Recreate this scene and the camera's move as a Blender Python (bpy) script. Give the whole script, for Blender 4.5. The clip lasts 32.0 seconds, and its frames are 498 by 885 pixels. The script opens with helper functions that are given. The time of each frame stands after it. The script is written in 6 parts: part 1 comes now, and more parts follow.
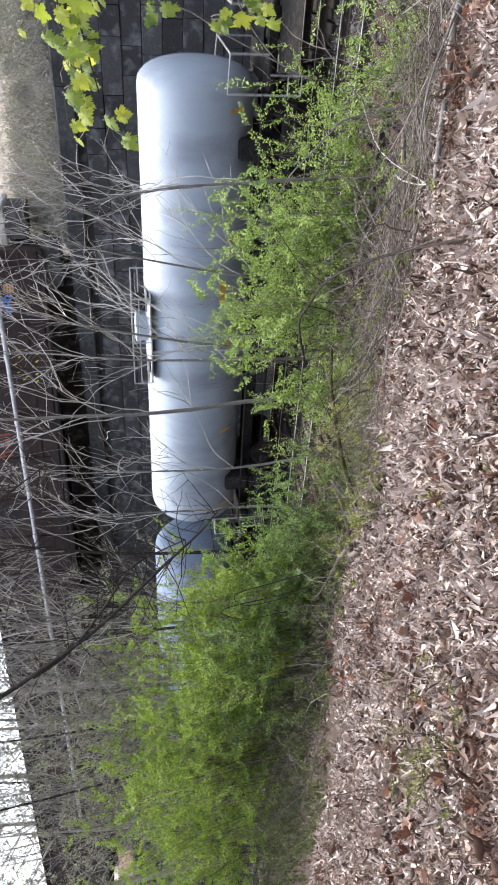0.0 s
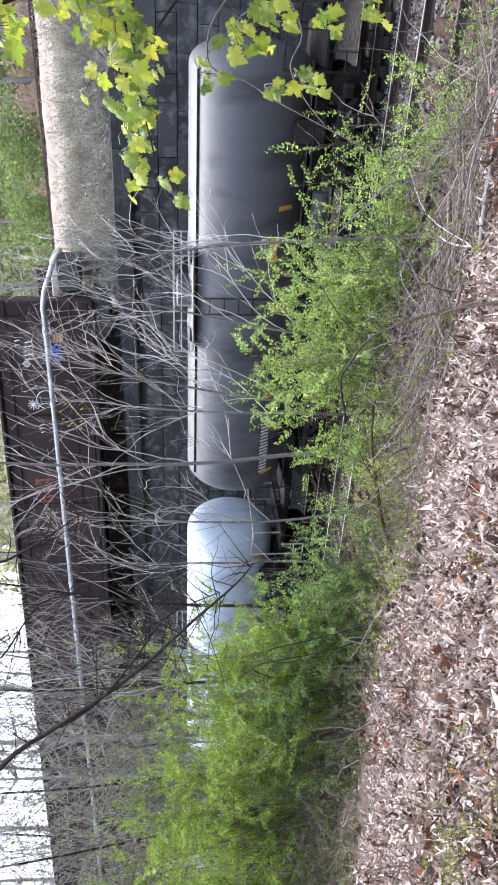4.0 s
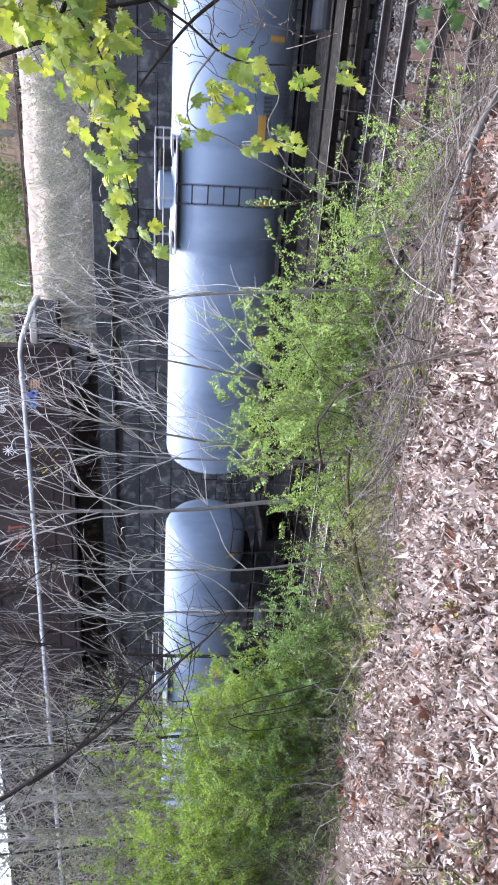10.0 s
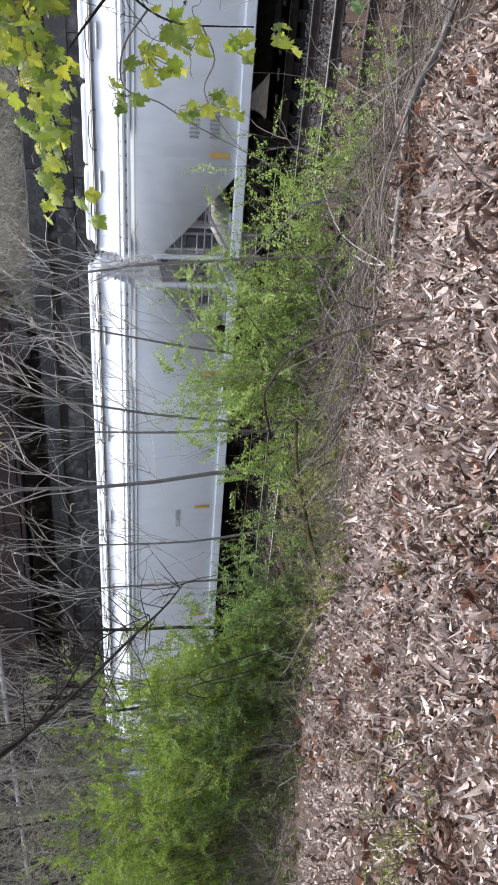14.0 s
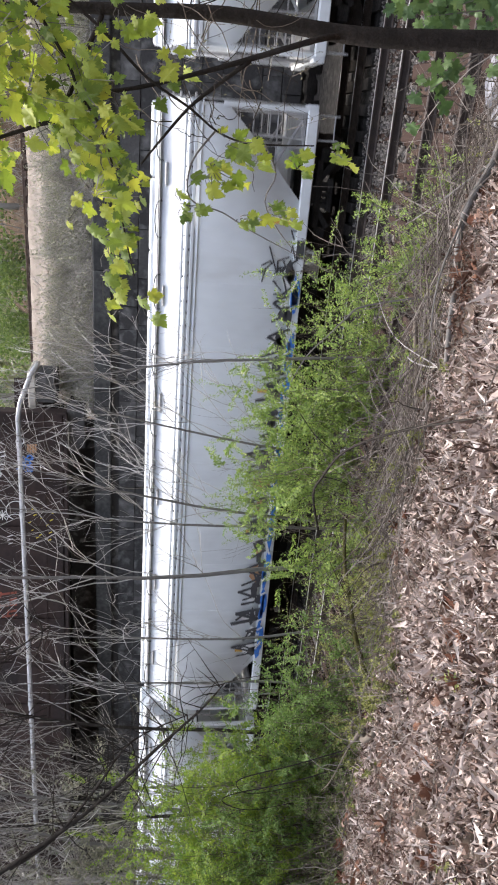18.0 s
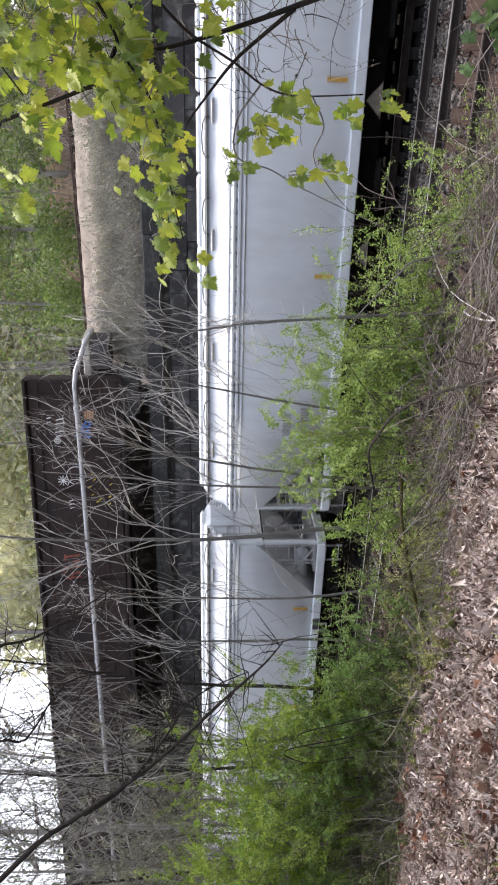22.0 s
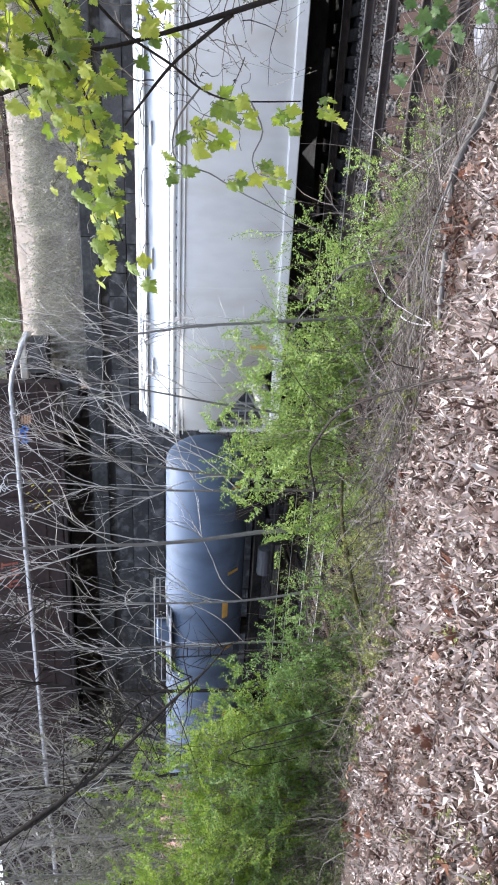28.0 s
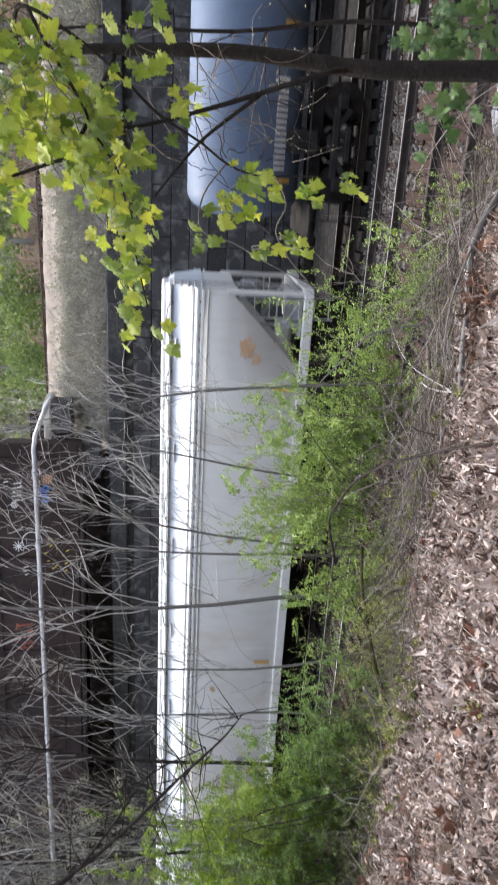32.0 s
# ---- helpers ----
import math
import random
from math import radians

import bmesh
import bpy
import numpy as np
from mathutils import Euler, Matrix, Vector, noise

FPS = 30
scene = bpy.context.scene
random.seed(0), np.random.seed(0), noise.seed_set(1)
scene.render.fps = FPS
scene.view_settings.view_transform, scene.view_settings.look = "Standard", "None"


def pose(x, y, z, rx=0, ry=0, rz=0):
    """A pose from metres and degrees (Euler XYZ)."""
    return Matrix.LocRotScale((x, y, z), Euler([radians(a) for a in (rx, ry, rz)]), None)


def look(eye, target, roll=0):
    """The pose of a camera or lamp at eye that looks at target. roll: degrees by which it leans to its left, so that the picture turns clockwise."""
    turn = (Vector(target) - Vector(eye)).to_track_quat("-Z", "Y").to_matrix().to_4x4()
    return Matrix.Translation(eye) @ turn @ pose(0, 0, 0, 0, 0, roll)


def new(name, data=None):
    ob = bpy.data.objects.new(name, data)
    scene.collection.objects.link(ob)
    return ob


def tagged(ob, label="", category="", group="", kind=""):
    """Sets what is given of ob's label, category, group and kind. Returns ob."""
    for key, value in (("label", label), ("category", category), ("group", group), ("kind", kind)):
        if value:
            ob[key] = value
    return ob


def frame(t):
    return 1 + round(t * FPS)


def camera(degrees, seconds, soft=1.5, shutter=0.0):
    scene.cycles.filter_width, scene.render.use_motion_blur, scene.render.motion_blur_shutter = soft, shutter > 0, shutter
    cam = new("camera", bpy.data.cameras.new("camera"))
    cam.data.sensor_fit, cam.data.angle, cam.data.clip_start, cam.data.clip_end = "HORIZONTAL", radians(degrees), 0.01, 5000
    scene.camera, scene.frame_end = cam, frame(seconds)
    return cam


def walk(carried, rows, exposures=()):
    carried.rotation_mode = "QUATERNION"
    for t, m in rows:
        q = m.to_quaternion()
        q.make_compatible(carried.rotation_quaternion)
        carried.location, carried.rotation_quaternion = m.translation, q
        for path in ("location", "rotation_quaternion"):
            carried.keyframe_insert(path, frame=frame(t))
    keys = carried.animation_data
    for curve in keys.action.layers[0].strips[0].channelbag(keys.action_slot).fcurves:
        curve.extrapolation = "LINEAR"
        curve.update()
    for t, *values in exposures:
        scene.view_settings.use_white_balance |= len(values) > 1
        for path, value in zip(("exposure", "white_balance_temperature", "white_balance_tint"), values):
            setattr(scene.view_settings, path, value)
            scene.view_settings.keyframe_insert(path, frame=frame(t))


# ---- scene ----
# The camera stands on the bank, held on its side, and only turns.
EYE = (0.0, 0.0, 4.25)
cam = camera(38.3, 32.0, soft=1.9, shutter=0.2)
PATH = [
    (0.0, -17.955, 81.136, -70.574),
    (0.5, -21.500, 83.390, -74.168),
    (1.0, 9.477, 84.482, -46.108),
    (1.5, 16.979, 81.009, -42.954),
    (2.0, 15.463, 82.421, -49.754),
    (2.5, 5.402, 84.757, -58.466),
    (4.5, -1.569, 84.282, -57.519),
    (5.0, -6.050, 84.111, -66.145),
    (5.5, 26.146, 84.759, -34.830),
    (6.0, 25.308, 84.835, -38.154),
    (6.5, 30.843, 85.398, -31.805),
    (7.0, 21.753, 85.371, -40.178),
    (7.5, 3.482, 85.890, -58.585),
    (8.0, 5.396, 85.927, -56.395),
    (8.5, 1.819, 85.935, -58.411),
    (9.0, 6.594, 83.824, -52.873),
    (9.5, 4.317, 82.693, -54.771),
    (10.0, 3.804, 82.699, -56.723),
    (10.5, 7.848, 82.308, -53.061),
    (11.0, 1.788, 82.137, -58.042),
    (11.5, 0.642, 81.151, -59.456),
    (12.0, -0.293, 80.720, -59.502),
    (12.5, -5.696, 80.389, -62.785),
    (13.0, -8.367, 78.757, -66.015),
    (13.5, -11.945, 78.653, -70.019),
    (14.0, -9.413, 78.446, -67.721),
    (14.5, -7.681, 79.007, -66.824),
    (15.0, -5.856, 79.716, -65.086),
    (15.5, 0.107, 81.971, -58.910),
    (17.5, 6.916, 81.311, -58.012),
    (18.0, 11.029, 82.354, -54.720),
    (18.5, 14.417, 83.166, -48.402),
    (19.0, 15.594, 83.807, -46.472),
    (19.5, 30.522, 87.691, -30.544),
    (20.0, 18.510, 88.092, -42.369),
    (20.5, -7.760, 88.218, -68.962),
    (21.0, -8.505, 87.863, -70.062),
    (21.5, -33.787, 88.222, -94.772),
    (22.0, -4.092, 86.758, -66.818),
    (22.5, 5.102, 85.917, -58.587),
    (23.0, -0.000, 85.230, -63.500),
    (23.5, -6.549, 84.852, -69.712),
    (24.0, -13.598, 85.987, -75.367),
    (24.5, -9.788, 84.718, -71.737),
    (25.0, -2.897, 84.180, -65.869),
    (25.5, -7.568, 83.874, -69.561),
    (27.5, -4.283, 82.290, -66.809),
    (28.0, -5.057, 82.075, -68.068),
    (28.5, -8.323, 82.478, -70.538),
    (29.0, -8.465, 82.321, -71.118),
    (29.5, -9.366, 82.123, -72.453),
    (30.0, -4.563, 82.212, -68.320),
    (30.5, 1.017, 81.524, -63.040),
    (31.0, 6.301, 82.557, -57.263),
    (31.5, 2.260, 82.127, -60.233),
    (32.0, 8.008, 83.637, -59.994),
]
# the picture's brightness and its cast from blue to yellow drift on the way
EXPOSURES = (
    (0, 2.16, 6500, 10), (2, 2.32, 6500, 10), (5, 2.56, 6050, 14), (6, 2.48, 6250, 13), (7, 2.5, 6200, 15), (9, 2.63, 5980, 15), (11, 2.64, 6050, 12),
    (12, 2.23, 6320, 10), (13, 1.98, 6450, 10), (15, 1.90, 6500, 11), (18, 1.90, 6650, 11), (19, 1.98, 6500, 10), (20, 1.84, 6550, 11), (22, 1.71, 6650, 12),
    (23, 1.82, 6550, 11), (24, 1.98, 6500, 12), (25, 2.3, 6000, 12), (28, 2.34, 6130, 10), (29, 2.11, 6350, 10), (31, 1.96, 6500, 10), (32, 1.96, 6500, 10))
walk(cam, [(t, pose(*EYE, rx, ry, rz)) for t, rx, ry, rz in PATH], EXPOSURES)

# ---- light: a bright overcast spring day ----
world = bpy.data.worlds.new("overcast_sky")
scene.world = world
world.use_nodes = True
wn = world.node_tree
sky = wn.nodes.new("ShaderNodeTexSky")
sky.sky_type, sky.sun_disc = "NISHITA", False
sky.sun_elevation, sky.sun_rotation = radians(67), radians(-30)
sky.air_density, sky.dust_density, sky.ozone_density = 1.0, 4.0, 1.0
pale = wn.nodes.new("ShaderNodeHueSaturation")
pale.inputs["Saturation"].default_value = 0.6
wn.links.new(sky.outputs[0], pale.inputs["Color"])
wn.links.new(pale.outputs[0], wn.nodes["Background"].inputs[0])
wn.nodes["Background"].inputs[1].default_value = 0.15

sun = new("sun", bpy.data.lights.new("sun", "SUN"))
sun.data.energy, sun.data.angle, sun.data.color = 1.2, radians(25), (1.0, 0.955, 0.91)
sun.matrix_world = look((-14, 22, 62), (0, 0, 0))

# ---- tools ----
def mesh_of(name, verts, faces, mats, smooth=False, index=None):
    me = bpy.data.meshes.new(name)
    me.from_pydata(verts, [], faces)
    for m in mats if isinstance(mats, (list, tuple)) else [mats]:
        me.materials.append(m)
    if smooth:
        me.polygons.foreach_set("use_smooth", [True] * len(me.polygons))
    if index is not None:
        me.polygons.foreach_set("material_index", index)
    me.update()
    return me


def part(name, bm, material, parent, label="", smooth=False):
    """Links a bmesh, a Soup or a mesh as one mesh object under a thing or a part."""
    if isinstance(bm, Soup):
        me = mesh_of(name, bm.v, bm.f, material, smooth)
    elif isinstance(bm, bpy.types.Mesh):
        me = bm
    else:
        me = bpy.data.meshes.new(name)
        bm.to_mesh(me)
        bm.free()
        me.materials.append(material)
        if smooth:
            me.polygons.foreach_set("use_smooth", [True] * len(me.polygons))
    ob = new(name, me)
    ob.parent = parent
    return tagged(ob, label)


def thing(name, m, label, category, group="", kind=""):
    ob = new(name)
    ob.empty_display_size = 0.2
    ob.matrix_world = m
    return tagged(ob, label, category, group, kind)


class Soup:
    """Vertices and faces of one mesh, gathered piece by piece."""

    def __init__(self):
        self.v, self.f = [], []

    def add(self, verts, faces):
        n = len(self.v)
        self.v.extend(verts)
        self.f.extend([tuple(i + n for i in fc) for fc in faces])
        return self

    def box(self, c, s, m=None):
        x, y, z = s[0] / 2, s[1] / 2, s[2] / 2
        vs = [Vector((a * x, b * y, d * z)) for a in (-1, 1) for b in (-1, 1) for d in (-1, 1)]
        vs = [(m @ p if m else p) + Vector(c) for p in vs]
        return self.add([tuple(p) for p in vs], [(0, 1, 3, 2), (4, 6, 7, 5), (0, 4, 5, 1), (2, 3, 7, 6), (0, 2, 6, 4), (1, 5, 7, 3)])

    def bevel_box(self, c, s, b):
        """A box whose upright and level edges are chamfered by b."""
        hx, hy, hz = s[0] / 2, s[1] / 2, s[2] / 2
        rings = [(hx - b, hy - b, -hz), (hx, hy, -hz + b), (hx, hy, hz - b), (hx - b, hy - b, hz)]
        vs = []
        for x, y, z in rings:
            vs += [(c[0] + u, c[1] + w, c[2] + z) for u, w in ((-x, -y), (x, -y), (x, y), (-x, y))]
        fs = [(3, 2, 1, 0), (12, 13, 14, 15)]
        for k in range(3):
            fs += [(4 * k + i, 4 * k + (i + 1) % 4, 4 * k + 4 + (i + 1) % 4, 4 * k + 4 + i) for i in range(4)]
        return self.add(vs, fs)

    def tube(self, pts, r0, r1=None, seg=6, caps=True):
        r1 = r0 if r1 is None else r1
        pts = [Vector(p) for p in pts]
        n = len(pts)
        d = (pts[1] - pts[0]).normalized()
        u = d.cross(Vector((0, 0, 1)) if abs(d.z) < 0.9 else Vector((1, 0, 0))).normalized()
        vs, fs = [], []
        for i, p in enumerate(pts):
            d = (pts[min(i + 1, n - 1)] - pts[max(i - 1, 0)]).normalized()
            u = (u - d * u.dot(d)).normalized()
            w = d.cross(u)
            r = r0 + (r1 - r0) * i / (n - 1)
            for k in range(seg):
                a = 2 * math.pi * k / seg
                vs.append(tuple(p + (u * math.cos(a) + w * math.sin(a)) * r))
        for i in range(n - 1):
            for k in range(seg):
                a, b = i * seg + k, i * seg + (k + 1) % seg
                fs.append((a, b, b + seg, a + seg))
        if caps:
            fs.append(tuple(range(seg - 1, -1, -1)))
            fs.append(tuple((n - 1) * seg + k for k in range(seg)))
        return self.add(vs, fs)

    def lathe(self, prof, seg=32, axis="x", c=(0, 0, 0)):
        """Turns (along, radius) pairs round an axis; ends with radius 0 close to a point."""
        vs, fs = [], []
        for a, r in prof:
            for k in range(seg):
                t = 2 * math.pi * k / seg
                p = (a, r * math.cos(t), r * math.sin(t)) if axis == "x" else (r * math.cos(t), a, r * math.sin(t)) if axis == "y" else (r * math.cos(t), r * math.sin(t), a)
                vs.append((p[0] + c[0], p[1] + c[1], p[2] + c[2]))
        for i in range(len(prof) - 1):
            for k in range(seg):
                a, b = i * seg + k, i * seg + (k + 1) % seg
                fs.append((a, b, b + seg, a + seg))
        fs.append(tuple(range(seg - 1, -1, -1)))
        fs.append(tuple((len(prof) - 1) * seg + k for k in range(seg)))
        return self.add(vs, fs)


def curve(pts, n=4):
    """A smooth line through the points."""
    pts = [Vector(p) for p in pts]
    out = []
    for i in range(len(pts) - 1):
        a, b, c, d = pts[max(i - 1, 0)], pts[i], pts[i + 1], pts[min(i + 2, len(pts) - 1)]
        for k in range(n):
            t = k / n
            out.append(0.5 * (2 * b + (c - a) * t + (2 * a - 5 * b + 4 * c - d) * t * t + (3 * b - a - 3 * c + d) * t ** 3))
    return out + [pts[-1]]


# ---- materials ----
def material(name, colors, scale=4.0, rough=0.7, metal=0.0, bump=0.2, bump_scale=40.0, island=0.0, per_object=0.0, translucent=0.0, stain=None, stain_scale=1.0, stain_at=(0.5, 0.65), stretch=None, spec=0.5):
    """colors: from the darkest to the lightest, spread by noise at two scales; stain: a second colour in patches."""
    m = bpy.data.materials.new(name)
    m.use_nodes = True
    nt = m.node_tree
    nd, ln = nt.nodes, nt.links
    bsdf = nd["Principled BSDF"]
    tc = nd.new("ShaderNodeTexCoord")
    mp = nd.new("ShaderNodeMapping")
    ln.new(tc.outputs["Object"], mp.inputs["Vector"])
    if stretch:
        mp.inputs["Scale"].default_value = stretch
    if per_object:
        far = nd.new("ShaderNodeMath")
        far.operation = "MULTIPLY"
        far.inputs[1].default_value = 60.0
        ln.new(nd.new("ShaderNodeObjectInfo").outputs["Random"], far.inputs[0])
        ln.new(far.outputs[0], mp.inputs["Location"])

    def noise_at(s, detail):
        n = nd.new("ShaderNodeTexNoise")
        n.inputs["Scale"].default_value, n.inputs["Detail"].default_value = s, detail
        ln.new(mp.outputs[0], n.inputs["Vector"])
        return n.outputs[0]

    big, fine = noise_at(scale, 5.0), noise_at(scale * 9.0, 3.0)
    mix = nd.new("ShaderNodeMix")
    mix.inputs[0].default_value = 0.4
    ln.new(big, mix.inputs[2])
    ln.new(fine, mix.inputs[3])
    value = mix.outputs[0]
    for weight, kind in ((island, "geo"), (per_object, "obj")):
        if weight:
            src = nd.new("ShaderNodeNewGeometry").outputs["Random Per Island"] if kind == "geo" else nd.new("ShaderNodeObjectInfo").outputs["Random"]
            mx = nd.new("ShaderNodeMix")
            mx.inputs[0].default_value = weight
            ln.new(value, mx.inputs[2])
            ln.new(src, mx.inputs[3])
            value = mx.outputs[0]
    ramp = nd.new("ShaderNodeValToRGB")
    els = ramp.color_ramp.elements
    spread = (0.08, 0.92) if island or per_object else (0.3, 0.7)
    while len(els) < len(colors):
        els.new(0.5)
    for i, c in enumerate(colors):
        els[i].position = spread[0] + (spread[1] - spread[0]) * i / max(1, len(colors) - 1)
        els[i].color = (*c, 1)
    ln.new(value, ramp.inputs[0])
    color = ramp.outputs[0]
    if stain:
        sr = nd.new("ShaderNodeValToRGB")
        sr.color_ramp.elements[0].position, sr.color_ramp.elements[1].position = stain_at
        ln.new(noise_at(stain_scale, 6.0), sr.inputs[0])
        sm = nd.new("ShaderNodeMix")
        sm.data_type = "RGBA"
        ln.new(sr.outputs[0], sm.inputs[0])
        ln.new(color, sm.inputs[6])
        sm.inputs[7].default_value = (*stain, 1)
        color = sm.outputs[2]
    ln.new(color, bsdf.inputs["Base Color"])
    bsdf.inputs["Roughness"].default_value, bsdf.inputs["Metallic"].default_value = rough, metal
    bsdf.inputs["Specular IOR Level"].default_value = 0.0 if rough >= 0.85 else spec
    if bump:
        b = nd.new("ShaderNodeBump")
        b.inputs["Strength"].default_value, b.inputs["Distance"].default_value = bump, 0.02
        ln.new(noise_at(bump_scale, 4.0), b.inputs["Height"])
        ln.new(b.outputs[0], bsdf.inputs["Normal"])
    if translucent:
        tr = nd.new("ShaderNodeBsdfTranslucent")
        ln.new(color, tr.inputs["Color"])
        ms = nd.new("ShaderNodeMixShader")
        ms.inputs[0].default_value = translucent
        ln.new(bsdf.outputs[0], ms.inputs[1])
        ln.new(tr.outputs[0], ms.inputs[2])
        ln.new(ms.outputs[0], nd["Material Output"].inputs[0])
    return m


SOIL = material("soil", [(0.033, 0.0248, 0.0193), (0.066, 0.0523, 0.044), (0.11, 0.0908, 0.077)], 1.5, 0.95, bump=0.6, bump_scale=25)
BANK = material("bank_earth", [(0.1785, 0.147, 0.126), (0.3045, 0.2625, 0.2258), (0.4305, 0.3832, 0.336)], 1.5, 0.95, bump=0.6, bump_scale=25)
LEAFY_SLOPE = material("leafy_brown_slope", [(0.06, 0.042, 0.03), (0.12, 0.088, 0.066), (0.2, 0.155, 0.12)], 1.2, 0.95, bump=0.8, bump_scale=18)
BALLAST = material("ballast", [(0.06, 0.055, 0.053), (0.12, 0.112, 0.107), (0.21, 0.2, 0.195)], 9, 0.95, bump=1.0, bump_scale=30)
STONES = material("ballast_stone", [(0.035, 0.032, 0.03), (0.08, 0.074, 0.07), (0.19, 0.178, 0.17)], 9, 0.9, island=0.8, bump=0.3)
DRY_LEAF = material("dry_leaf", [(0.0341, 0.0216, 0.0173), (0.0906, 0.0585, 0.0478), (0.2025, 0.1469, 0.1241), (0.3303, 0.2619, 0.2320), (0.4262, 0.3575, 0.3236), (0.5221, 0.4520, 0.4172), (0.6500, 0.5804, 0.5444)], 5, 0.85, island=0.72, bump=0.3, bump_scale=60, translucent=0.15, stain=(0.11, 0.062, 0.046), stain_scale=1.5, stain_at=(0.56, 0.68))
BARK_PALE = material("pale_bark", [(0.0624, 0.0585, 0.0546), (0.1482, 0.1404, 0.1326), (0.2964, 0.2808, 0.2652)], 8, 0.9, bump=0.5, island=0.45)
TWIG_PALE = material("pale_twig", [(0.1288, 0.1211, 0.1159), (0.3606, 0.3478, 0.3323), (0.747, 0.7213, 0.6955)], 6, 0.85, bump=0.2, island=0.7)
# near-black trackbed: the shade under and behind the train is in its colour
SHADE_BED = material("shade_black_bed", [(0.0132, 0.0132, 0.0132), (0.0286, 0.0275, 0.0264), (0.0572, 0.055, 0.0528)], 6, 0.95, bump=1.0, bump_scale=30)
TWIG_GREY = material("grey_twig", [(0.08, 0.074, 0.068), (0.2, 0.188, 0.176), (0.42, 0.4, 0.38)], 6, 0.9, bump=0.2, island=0.7)
BARK_DARK = material("dark_bark", [(0.012, 0.011, 0.01), (0.032, 0.028, 0.025), (0.075, 0.066, 0.058)], 12, 0.95, bump=0.8, island=0.2)
TWIG_DRY = material("dry_twig", [(0.0446, 0.0379, 0.0327), (0.1153, 0.0997, 0.0878), (0.2678, 0.2418, 0.2195)], 6, 0.9, bump=0.3, island=0.8)
MAPLE_LEAF = material("maple_leaf", [(0.077, 0.1375, 0.0198), (0.187, 0.264, 0.033), (0.33, 0.396, 0.0495), (0.506, 0.506, 0.066)], 14, 0.5, island=0.7, bump=0.3, bump_scale=60, translucent=0.45)
MAPLE_BLADE = material("single_maple_leaf", [(0.077, 0.1375, 0.0198), (0.187, 0.264, 0.033), (0.33, 0.396, 0.0495), (0.506, 0.506, 0.066)], 14, 0.5, per_object=0.7, bump=0.3, bump_scale=60, translucent=0.45)
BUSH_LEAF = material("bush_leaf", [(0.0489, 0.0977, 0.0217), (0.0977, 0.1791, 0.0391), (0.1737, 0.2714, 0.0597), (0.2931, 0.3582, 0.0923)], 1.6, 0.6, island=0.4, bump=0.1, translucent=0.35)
BUSH_YELLOW = material("yellow_green_bush_leaf", [(0.0566, 0.1172, 0.0162), (0.1374, 0.2264, 0.0283), (0.2425, 0.3314, 0.0404), (0.3719, 0.4285, 0.0647)], 1.2, 0.6, island=0.4, bump=0.1, translucent=0.42)
SHRUB_LEAF = material("shrub_leaf", [(0.0731, 0.1323, 0.0277), (0.1575, 0.252, 0.0542), (0.2772, 0.378, 0.0832), (0.4788, 0.5292, 0.1386)], 1.8, 0.55, island=0.45, bump=0.1, translucent=0.4)
DULL_LEAF = material("dull_leaf", [(0.07, 0.078, 0.024), (0.165, 0.18, 0.052), (0.3, 0.315, 0.1)], 2, 0.6, island=0.6, bump=0.1, translucent=0.3, spec=0.2)
BIG_DEAD_LEAF = material("oak_leaf_brown", [(0.045, 0.021, 0.015), (0.11, 0.052, 0.035), (0.18, 0.1, 0.07), (0.3, 0.22, 0.18)], 9, 0.85, island=0.8, bump=0.3, bump_scale=50, translucent=0.12)
MOSS = material("mossy_bark", [(0.025, 0.024, 0.011), (0.06, 0.057, 0.022), (0.11, 0.1, 0.045)], 7, 0.95, bump=0.9, bump_scale=35)
STEM_BROWN = material("brown_stem", [(0.04, 0.034, 0.028), (0.11, 0.093, 0.077), (0.25, 0.215, 0.18)], 6, 0.9, bump=0.3, island=0.8)
DIRT = material("trackside_dirt", [(0.026, 0.019, 0.016), (0.052, 0.038, 0.032), (0.09, 0.068, 0.058)], 4, 0.95, bump=1.0, bump_scale=30)
# olive leaf, deepened to paint the shade at the bush foot
SHADE_LEAF = material("shade_olive_leaf", [(0.032, 0.0496, 0.0136), (0.0704, 0.0944, 0.0256), (0.128, 0.148, 0.044)], 1.6, 0.6, island=0.6, bump=0.1, translucent=0.3, spec=0.2)
OLIVE_LEAF = material("olive_leaf", [(0.09, 0.085, 0.055), (0.19, 0.18, 0.11), (0.34, 0.32, 0.21)], 1.5, 0.7, island=0.6, bump=0.1, translucent=0.3)
IVY_LEAF = material("broad_dark_leaf", [(0.035, 0.075, 0.022), (0.075, 0.14, 0.042), (0.16, 0.24, 0.08)], 8, 0.5, per_object=0.6, bump=0.1, translucent=0.3)
FAR_LEAF = material("far_leaf", [(0.054, 0.0946, 0.0252), (0.117, 0.1754, 0.045), (0.225, 0.279, 0.081)], 0.6, 0.6, island=0.6, bump=0.0, translucent=0.4)
# leaf colour washed pale to paint in the haze of distance
PALE_LEAF = material("haze_pale_leaf", [(0.5, 0.5, 0.32), (0.59, 0.59, 0.4), (0.68, 0.67, 0.47)], 0.3, 0.85, island=0.4, bump=0.0, translucent=0.5)
FAR_TWIG = material("far_twig", [(0.14, 0.128, 0.114), (0.25, 0.233, 0.212), (0.4, 0.378, 0.35)], 1.0, 0.95, bump=0.0, island=0.6)
BRUSH_GREY = material("grey_brush", [(0.1904, 0.1792, 0.1635), (0.3584, 0.3405, 0.3136), (0.5824, 0.5544, 0.5152)], 1.0, 0.95, bump=0.0, island=0.6)
